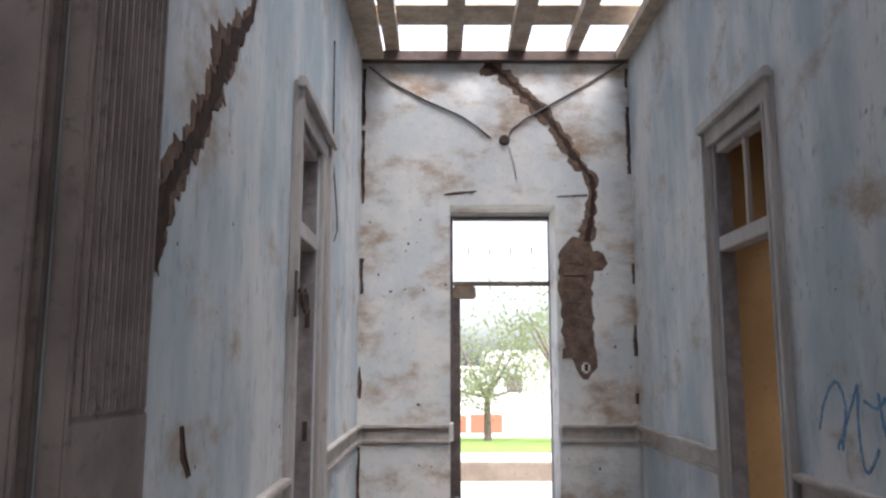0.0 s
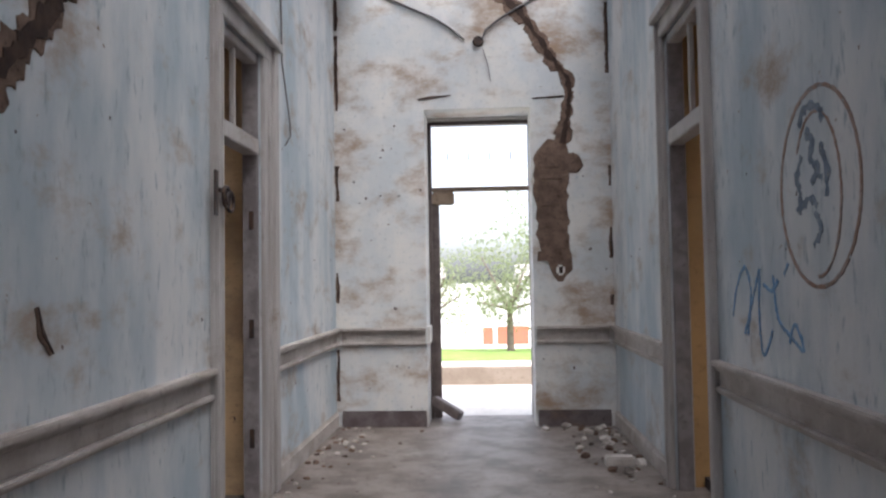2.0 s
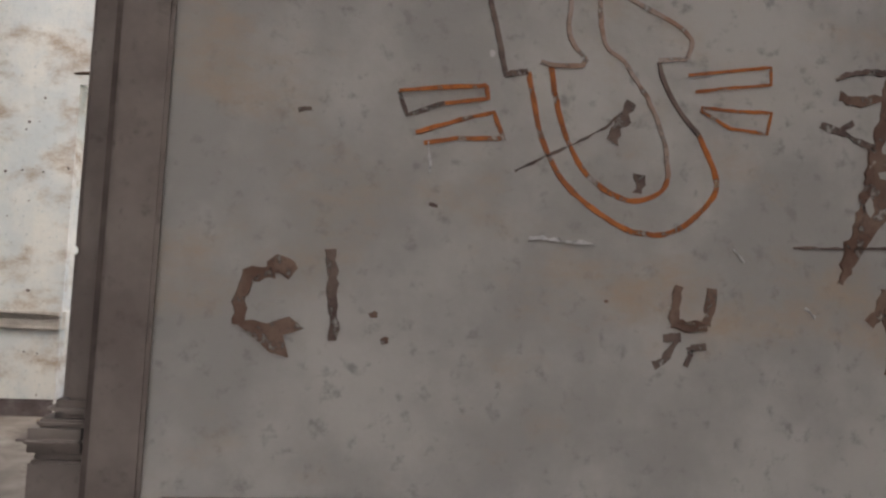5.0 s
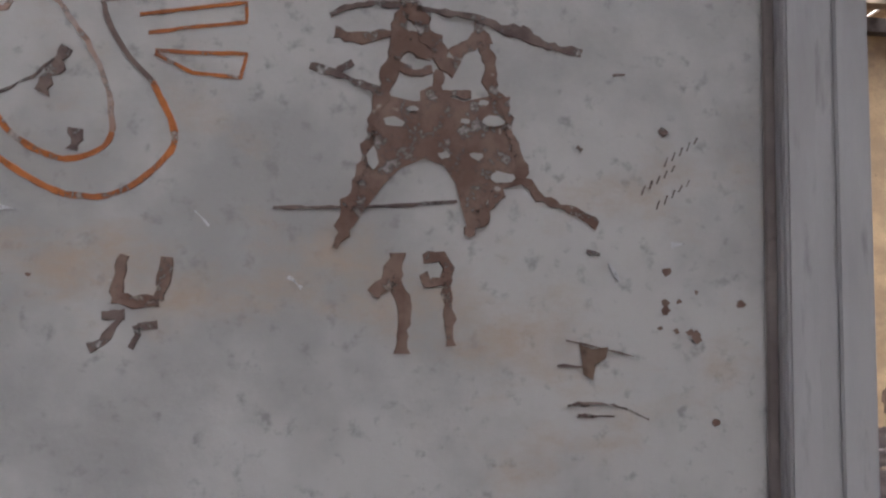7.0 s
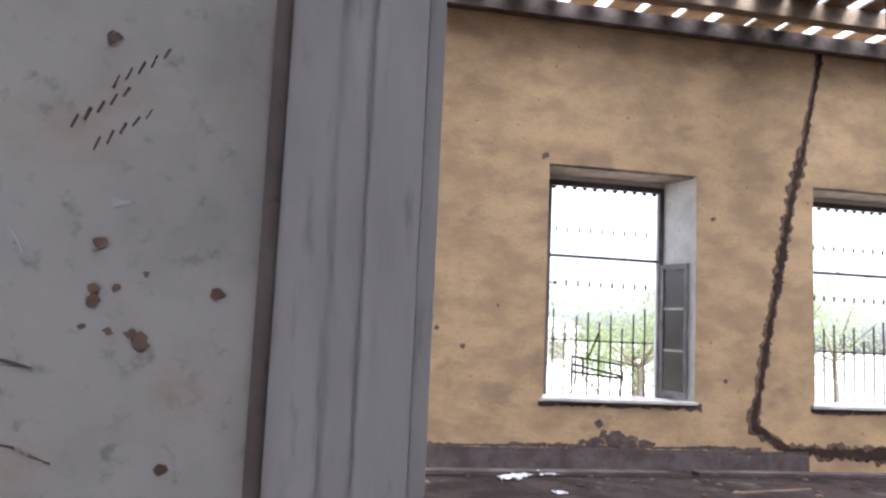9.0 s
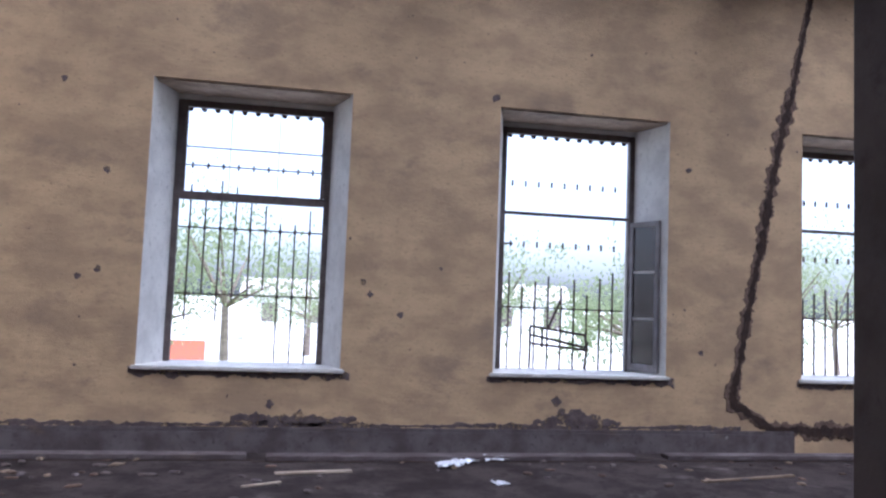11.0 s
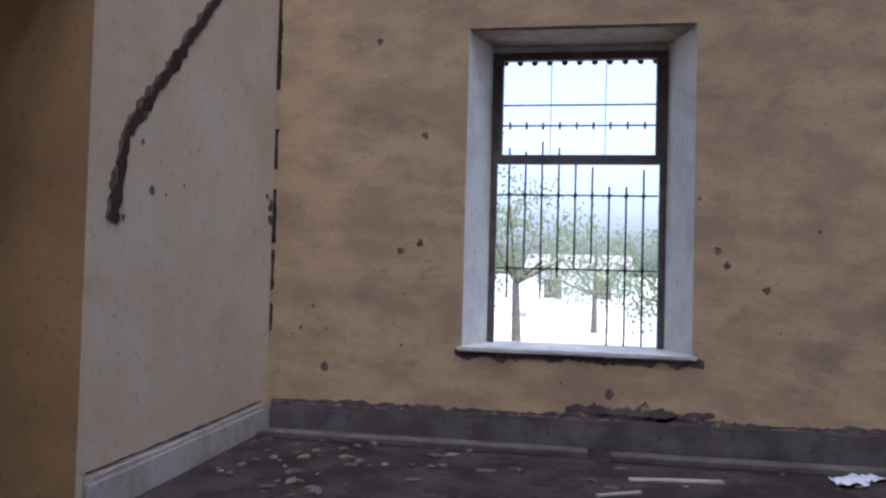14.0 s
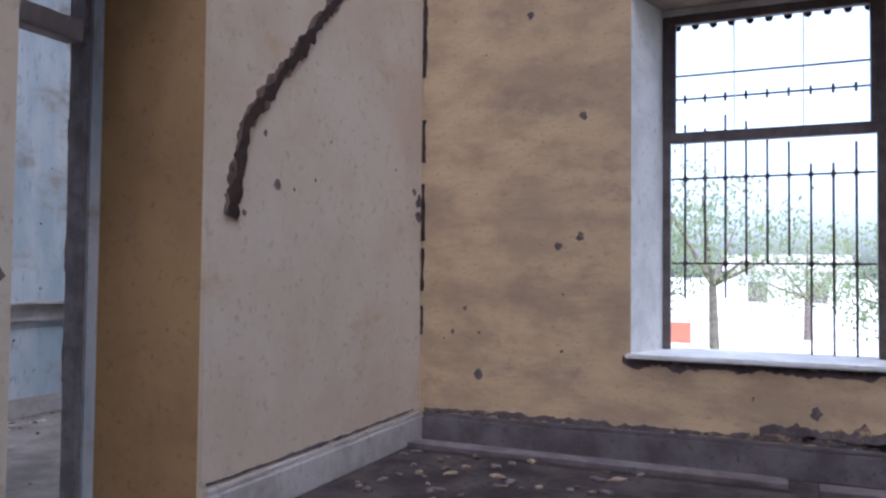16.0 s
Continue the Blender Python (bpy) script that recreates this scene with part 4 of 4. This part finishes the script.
strokes("letter_c", LW, [[(1.73, 1.385), (1.695, 1.41), (1.685, 1.385)], [(1.69, 1.385), (1.635, 1.375), (1.622, 1.33), (1.622, 1.27)]], M_INKBROWN, lt, "", 0.028, rag=0.5)
bm = bmesh.new()
polygon(bm, LW, [(1.615, 1.275), (1.65, 1.282), (1.68, 1.275), (1.725, 1.292), (1.76, 1.268), (1.715, 1.252), (1.73, 1.205), (1.69, 1.215), (1.66, 1.24)])
part("letter_c_foot", bm, M_INKBROWN, lt)
strokes("bar", LW, [[(1.804, 1.44), (1.812, 1.354), (1.821, 1.245)]], M_INKDARK, lt, "", 0.022, rag=0.4)
bm = bmesh.new()
polygon(bm, LW, [(3.541, 1.248), (3.57, 1.238), (3.605, 1.243), (3.60, 1.219), (3.578, 1.205), (3.572, 1.172), (3.551, 1.184), (3.546, 1.218)])
part("chip", bm, M_EARTH, lt, "chipped brown plaster")
for ua, za, ub, zb, w_ in ((3.495, 1.2, 3.55, 1.2, 0.006), (3.517, 1.12, 3.565, 1.123, 0.008), (3.54, 1.096, 3.575, 1.099, 0.006), (3.535, 1.124, 3.616, 1.123, 0.005), (3.616, 1.123, 3.696, 1.093, 0.006), (3.567, 1.098, 3.62, 1.097, 0.005), (3.513, 1.255, 3.661, 1.224, 0.003),
                           (2.01, 1.553, 2.03, 1.549, 0.008), (1.717, 1.732, 1.744, 1.741, 0.008), (3.612, 1.836, 3.64, 1.837, 0.005), (3.533, 1.672, 3.545, 1.664, 0.010), (3.556, 1.446, 3.586, 1.44, 0.007), (3.72, 1.722, 3.733, 1.708, 0.014)):
    strokes("scratch", LW, [[(ua, za), ((ua + ub) / 2, (za + zb) / 2 + 0.001), (ub, zb)]], M_INKDARK, lt, "", w_, rag=0.9)
rng = random.Random(8)
for u, z, r in ((3.736, 1.407, 0.014), (3.732, 1.323, 0.013), (3.729, 1.34, 0.010), (3.799, 1.267, 0.016), (3.785, 1.277, 0.010), (3.756, 1.279, 0.008), (3.901, 1.34, 0.012), (3.761, 1.343, 0.008), (3.801, 1.365, 0.006), (3.844, 1.087, 0.010), (3.719, 1.285, 0.006), (1.904, 1.304, 0.010), (1.93, 1.25, 0.010), (2.43, 1.36, 0.006)):
    bm = bmesh.new()
    polygon(bm, LW, [(u + r * math.cos(k * 0.7) * rng.uniform(0.5, 1.3), z + r * 0.8 * math.sin(k * 0.7) * rng.uniform(0.5, 1.3)) for k in range(9)], 0.004)
    part("plaster_pit", bm, M_INKBROWN, lt, "small brown pit in the plaster")
for u, z in ((3.678, 1.575), (3.73, 1.64), (3.712, 1.544)):
    strokes("faint_tally", LW, [[(u + i * 0.017, z + i * 0.012 + rng.uniform(-0.004, 0.004)), (u + 0.008 + i * 0.017, z + 0.018 + i * 0.012)] for i in range(5)], M_INKDARK, lt, "row of short grey pencil strokes", 0.0028, rag=1.0)
for pts in ([(3.745, 1.465), (3.775, 1.469)], [(3.605, 1.42), (3.63, 1.385)], [(2.93, 1.37), (2.96, 1.35)], [(2.74, 1.50), (2.77, 1.47)], [(2.0, 1.69), (2.01, 1.62)], [(2.24, 1.495), (2.40, 1.49)]):
    strokes("pale_scuff", LW, [pts], M_CHALK, lt, "pale chalky scuff", 0.007, rag=1.2)
HE = ("x", HX, -1)
ov = root("sprayed_face_oval", HX - 0.004, -4.54, 1.73, "sprayed rust oval with a slate face-like scrawl inside", "graffiti")
strokes("oval", HE, [[(-4.545 + 0.34 * math.cos(a), 1.725 + 0.375 * math.sin(a)) for a in [i * math.tau / 30 for i in range(31)]]], M_INKRUST, ov, "thin rust-coloured oval", 0.017)
strokes("inner_oval", HE, [[(-4.54 + 0.2 * math.cos(a), 1.70 + 0.31 * math.sin(a)) for a in [0.6 + i * math.tau / 38 for i in range(26)]]], M_INKRUST, ov, "faint inner outline", 0.012, rag=0.5)
strokes("mark", HE, [smooth([(-4.40, 1.98), (-4.46, 2.03), (-4.56, 2.03), (-4.62, 1.96)]), smooth([(-4.46, 1.95), (-4.52, 1.90), (-4.48, 1.84), (-4.56, 1.80), (-4.50, 1.74)]),
                     smooth([(-4.58, 1.88), (-4.63, 1.78), (-4.62, 1.68)]), smooth([(-4.42, 1.86), (-4.37, 1.78), (-4.40, 1.70), (-4.37, 1.64)])], M_INKNAVY, ov, "slate sprayed stroke", 0.034, rag=0.7)
strokes("mark", HE, [smooth([(-4.40, 1.66), (-4.48, 1.69), (-4.55, 1.65)]), smooth([(-4.52, 1.63), (-4.57, 1.56), (-4.50, 1.51)]), [(-4.53, 1.78), (-4.60, 1.75)]], M_INKNAVY, ov, "slate sprayed stroke", 0.028, rag=0.7)
bt = root("blue_tag", HX - 0.004, -4.0, 1.3, "scrawled faint blue spray tag on the wall", "graffiti")
strokes("stroke", HE, [smooth([(-3.53, 1.20), (-3.60, 1.34), (-3.72, 1.44), (-3.80, 1.32), (-3.74, 1.12)]), smooth([(-3.70, 1.12), (-3.80, 1.26), (-3.92, 1.43)]),
                       smooth([(-3.92, 1.43), (-3.90, 1.22), (-3.94, 1.04), (-4.06, 1.16)]), smooth([(-3.96, 1.36), (-4.06, 1.33), (-4.14, 1.38)]),
                       smooth([(-4.08, 1.40), (-4.12, 1.22), (-4.24, 1.15), (-4.38, 1.10), (-4.30, 1.20), (-4.24, 1.12)]), [(-4.20, 1.40), (-4.25, 1.45)]], M_INKBLUE, bt, "", 0.017, rag=0.6)

# ---------------------------------------------------------------- loose things


def lump(name, x, y, z, sx, sy, sz, material, label, category, seed, group=""):
    rng = random.Random(seed)
    bm = bmesh.new()
    bmesh.ops.create_icosphere(bm, subdivisions=2, radius=1)
    for v in bm.verts:
        k = 1 + 0.45 * noise.noise(v.co * 1.7 + Vector((seed, 0, 0)))
        v.co = Vector((v.co.x * sx * k, v.co.y * sy * k, max(-0.55, v.co.z) * sz * k))
    lo = min(v.co.z for v in bm.verts)
    bmesh.ops.transform(bm, matrix=pose(x, y, z - lo, 0, 0, rng.uniform(0, 180)), verts=bm.verts)
    return thing(name, bm, material, label, category, group)


rng = random.Random(11)
for i in range(46):
    x, y = HX - 0.06 - abs(rng.gauss(0, 0.22)), -0.1 - abs(rng.gauss(0, 0.75))
    s = rng.uniform(0.015, 0.05)
    lump("plaster_rubble", max(0.65, x), y, 0.0, s, s * 0.8, s * 0.6, rng.choice([M_EARTH, M_DADO, M_FLOOR]), "small lump of fallen plaster rubble", "rubble", i, "rubble in the corner")
for i in range(30):
    x, y = -HX + 0.05 + abs(rng.gauss(0, 0.2)), -0.08 - abs(rng.gauss(0, 0.9))
    s = rng.uniform(0.01, 0.03)
    lump("plaster_rubble", min(-0.6, x), y, 0.0, s, s * 0.8, s * 0.5, rng.choice([M_EARTH, M_DADO]), "small lump of fallen plaster rubble", "rubble", 60 + i, "rubble in the corner")
for i in range(90):
    side = rng.choice((-1, 1))
    x, y = side * (HX - 0.05 - abs(rng.gauss(0, 0.28))), -0.1 - abs(rng.gauss(0, 2.0))
    s = rng.uniform(0.006, 0.018)
    lump("floor_crumb", x, max(-5.2, y), 0.0, s * rng.uniform(1, 1.8), s, s * 0.6, rng.choice([M_EARTH, M_CHAR, M_EARTH, M_DADO]), "crumb of earth fallen on the hall floor", "rubble", 400 + i, "crumbs on the hall floor")
thing("fallen_brick", boxes((0.98, 1.20, -1.66, -1.54, 0.0, 0.075), bevel=0.012), M_DADO, "fallen plaster-covered brick lying on the floor", "brick")
lump("plaster_rubble", 1.24, -1.62, 0, 0.06, 0.05, 0.04, M_DADO, "lump of fallen plaster beside a brick", "rubble", 88, "rubble in the corner")


def sheet_paper(x, y, s, seed):
    rng = random.Random(seed)
    bm = bmesh.new()
    bmesh.ops.create_grid(bm, x_segments=9, y_segments=9, size=s)
    for v in bm.verts:
        v.co.z = 0.012 + 0.35 * s * (0.5 + noise.noise(Vector((v.co.x / s * 1.6 + seed, v.co.y / s * 1.6, seed)))) + rng.uniform(0, 0.008)
    lo = min(v.co.z for v in bm.verts)
    bmesh.ops.transform(bm, matrix=pose(x, y, RZ - lo + 0.001, 0, 0, rng.uniform(0, 90)), verts=bm.verts)
    me_ob = thing("crumpled_paper", bm, M_PAPER, "crumpled white paper lying on the dirty floor", "paper", "papers by the wall")
    me_ob.modifiers.new("thickness", "SOLIDIFY").thickness = 0.002


for i, (x, y, s) in enumerate(((5.96, -0.55, 0.085), (6.06, -0.42, 0.07), (6.16, -0.38, 0.06), (6.38, -0.30, 0.075), (6.48, -0.28, 0.06), (6.22, -1.12, 0.05))):
    sheet_paper(x, y, s, i + 2)


def plank(x, y, ln, w, h, ang, material, label):
    bm = boxes((-ln / 2, ln / 2, -w / 2, w / 2, 0, h), bevel=0.004)
    bmesh.ops.transform(bm, matrix=pose(x, y, RZ + 0.001, 0, 0, ang), verts=bm.verts)
    thing("loose_plank", bm, material, label, "plank", "loose planks")


plank(3.3, -0.20, 2.3, 0.15, 0.035, -0.6, M_SKIRT, "long loose board along the skirting")
plank(6.1, -0.26, 3.0, 0.16, 0.035, 0.3, M_SKIRT, "long loose board along the skirting")
plank(9.6, -0.24, 3.4, 0.15, 0.035, -0.3, M_SKIRT, "long loose board along the skirting")
# thin dark strips on the floor paint the shadow along the boards' edges
for xa, xb, ya in ((2.2, 4.5, -0.30), (4.5, 7.7, -0.365), (7.8, 11.5, -0.34)):
    thing("board_edge_shadow", boxes((xa, xb, ya - 0.02, ya, RZ + 0.001, RZ + 0.004)), M_SHADE, "dark strip painted as the edge shadow of a loose board", "floor gap")
plank(4.95, -0.75, 0.55, 0.06, 0.015, 8, M_LATH, "short pale broken lath on the floor")
plank(4.6, -1.1, 0.28, 0.03, 0.012, 28, M_LATH, "short pale broken lath on the floor")
plank(8.2, -1.0, 0.9, 0.04, 0.014, 12, M_WOOD, "broken strip of wood on the floor")
rng = random.Random(21)
for i in range(110):
    x, y = (rng.uniform(2.2, 9.5) if i < 70 else rng.uniform(2.18, 3.6)), -0.25 - abs(rng.gauss(0, 0.9))
    s = rng.uniform(0.008, 0.028)
    lump("floor_debris", x, y, RZ, s * rng.uniform(1, 2.5), s, s * 0.5, rng.choice([M_DARKWOOD, M_SKIRT, M_EARTH, M_CHAR, M_DARKWOOD, M_WOOD]), "small scrap of debris on the floor", "debris", 200 + i, "floor debris")

# bent iron piece standing in the second window
br = root("bent_iron_bracket", 7.2, 0.57, WZ0, "bent black iron bracket standing against the window bars", "iron bracket")
for a, b in (((6.93, 0.74), (6.93, 1.13)), ((7.47, 0.74), (7.50, 1.0)), ((6.93, 1.13), (7.47, 1.06)), ((6.93, 1.05), (7.50, 0.94)), ((6.93, 0.97), (7.48, 0.92)), ((7.47, 1.06), (7.50, 0.92)), ((7.05, 0.93), (7.05, 1.1)), ((7.1, 1.1), (7.22, 1.38))):
    cable("rod", [(a[0], 0.57, a[1]), ((a[0] + b[0]) / 2, 0.565, (a[1] + b[1]) / 2), (b[0], 0.57, b[1])], 0.012, M_IRON, "", "", br)

# ---------------------------------------------------------------- outside
bm = bmesh.new()
prof = [(0.62, -0.02), (3.2, -0.03), (3.21, 0.0), (10, -0.4), (20, -1.0), (60, -1.2), (1500, -1.2)]
xs = [-1500, -40, 60, 1500]
grid = [[bm.verts.new((x, y, zz)) for x in xs] for y, zz in prof]
for j in range(len(prof) - 1):
    for i in range(3):
        bm.faces.new([grid[j][i], grid[j][i + 1], grid[j + 1][i + 1], grid[j + 1][i]])
thing("ground", bm, M_CONC, "pale dusty ground falling away from the house", "ground", kind="structure")
thing("ground_back", boxes((-1500, 1500, -1500, -10.9, -0.3, -0.2)), M_CONC, "pale dusty ground behind the house", "ground", kind="structure")
thing("garden_kerb", boxes((-30, 50, 3.2, 3.45, -0.1, 0.21), bevel=0.02), M_KERB, "low earth-coloured garden wall", "kerb", kind="structure")
bm = bmesh.new()
vs = [bm.verts.new(v) for v in ((-40, 10.0, -0.39), (60, 10.0, -0.39), (60, 20.0, -0.985), (-40, 20.0, -0.985))]
bm.faces.new(vs)
bmesh.ops.subdivide_edges(bm, edges=bm.edges, cuts=20, use_grid_fill=True)
thing("lawn", bm, M_GRASS, "bright green lawn beyond the path", "lawn", kind="structure")


def tree(x, y, z, h, r, seed):
    rng = random.Random(seed)
    t = root("tree", x, y, z, "small airy tree with grey-green leaves", "tree", "garden trees")
    bm = bmesh.new()

    def limb(a, b, ra, rb):
        d = (b - a)
        q = d.to_track_quat("Z", "Y").to_matrix().to_4x4()
        r_ = bmesh.ops.create_cone(bm, cap_ends=True, segments=8, radius1=ra, radius2=rb, depth=d.length)
        bmesh.ops.transform(bm, matrix=Matrix.Translation((a + b) / 2) @ q, verts=r_["verts"])
    fork = Vector((x + rng.uniform(-0.2, 0.2), y, z + h * 0.35))
    limb(Vector((x, y, z - 0.1)), fork, 0.13, 0.09)
    tips = []
    for i in range(7):
        a = i * 0.9 + rng.uniform(-0.3, 0.3)
        tip = fork + Vector((math.cos(a) * r * 0.6, math.sin(a) * r * 0.6, h * rng.uniform(0.05, 0.5)))
        limb(fork, tip, 0.06, 0.02)
        tips.append(tip)
    part("trunk", bm, M_BARK, t)
    verts, faces = [], []
    clumps = [tp + Vector((rng.gauss(0, r * 0.3), rng.gauss(0, r * 0.3), rng.gauss(0, h * 0.13))) for tp in tips for _ in range(5)]
    for c in clumps:
        cr = r * rng.uniform(0.2, 0.42)
        for _ in range(80):
            p = c + Vector((rng.gauss(0, cr * 0.6), rng.gauss(0, cr * 0.6), rng.gauss(0, cr * 0.5)))
            q = Euler((rng.uniform(0, 6), rng.uniform(0, 6), rng.uniform(0, 6))).to_matrix()
            s = rng.uniform(0.04, 0.09)
            n0 = len(verts)
            verts += [p + q @ Vector(v) for v in ((-s, 0, 0), (0, -s * 0.45, 0.01), (s, 0, 0), (0, s * 0.45, 0.01))]
            faces.append((n0, n0 + 1, n0 + 2, n0 + 3))
    me = bpy.data.meshes.new("crown")
    me.from_pydata(verts, [], faces)
    me.materials.append(M_LEAF)
    ob = new("crown", me)
    ob.parent = t
    ob.matrix_parent_inverse = t.matrix_basis.inverted()


for i, (x, y, h, r) in enumerate(((0.9, 17, 3.8, 1.7), (3.0, 15, 4.9, 2.0), (-1.8, 19, 3.6, 1.8), (7.4, 16, 3.6, 1.7), (10.8, 17, 4.3, 2.0), (14.5, 15, 4.4, 2.0), (18.0, 17, 4.6, 2.2), (13.0, 11.5, 3.4, 1.8), (22.0, 19, 5, 2.6), (27.0, 22, 5.5, 2.8), (5.4, 26, 4.2, 2.2), (-6, 24, 4.5, 2.3))):
    tree(x, y, -0.4 - (y - 10) * 0.06 if y < 20 else -1.0, h, r, 40 + i)


def house(x0, x1, y0, h, wall, label):
    hs = root("house", (x0 + x1) / 2, y0, -1.05, label, "house", "far houses")
    y1 = y0 + 5
    part("wall", boxes((x0, x1, y0, y1, -1.2, h)), wall, hs)
    bm = bmesh.new()
    v = [bm.verts.new(p) for p in ((x0 - 0.3, y0 - 0.4, h), (x1 + 0.3, y0 - 0.4, h), (x1 + 0.3, y1 + 0.4, h), (x0 - 0.3, y1 + 0.4, h), (x0 - 0.3, (y0 + y1) / 2, h + 0.9), (x1 + 0.3, (y0 + y1) / 2, h + 0.9))]
    for f in ((0, 1, 5, 4), (2, 3, 4, 5), (0, 4, 3), (1, 2, 5), (0, 3, 2, 1)):
        bm.faces.new([v[i] for i in f])
    part("roof", bm, M_ROOF, hs)
    n = max(1, int((x1 - x0) / 2.2))
    for i in range(n):
        c = x0 + (x1 - x0) * (i + 0.5) / n
        w = part("window", boxes((c - 0.45, c + 0.45, y0 - 0.03, y0 + 0.02, h - 1.5, h - 0.5)), M_DARKWOOD, hs)
        part("frame", boxes((c - 0.5, c + 0.5, y0 - 0.06, y0 - 0.031, h - 1.56, h - 1.5)), M_HOUSE, w)


house(-9, -2.5, 34, 1.6, M_HOUSE, "low white house beyond the trees")
house(2.2, 7.5, 36, 1.5, M_HOUSE, "low white house beyond the trees")
house(12, 20, 34, 1.7, M_HOUSE, "low white house beyond the trees")
thing("brick_wall", boxes((0.55, 1.75, 22, 22.2, -1.05, -0.32), bevel=0.02), M_BRICK, "low red brick garden wall", "wall")
thing("brick_wall", boxes((0.0, 0.40, 22, 22.2, -1.05, -0.36), bevel=0.02), M_BRICK, "low red brick garden wall", "wall")
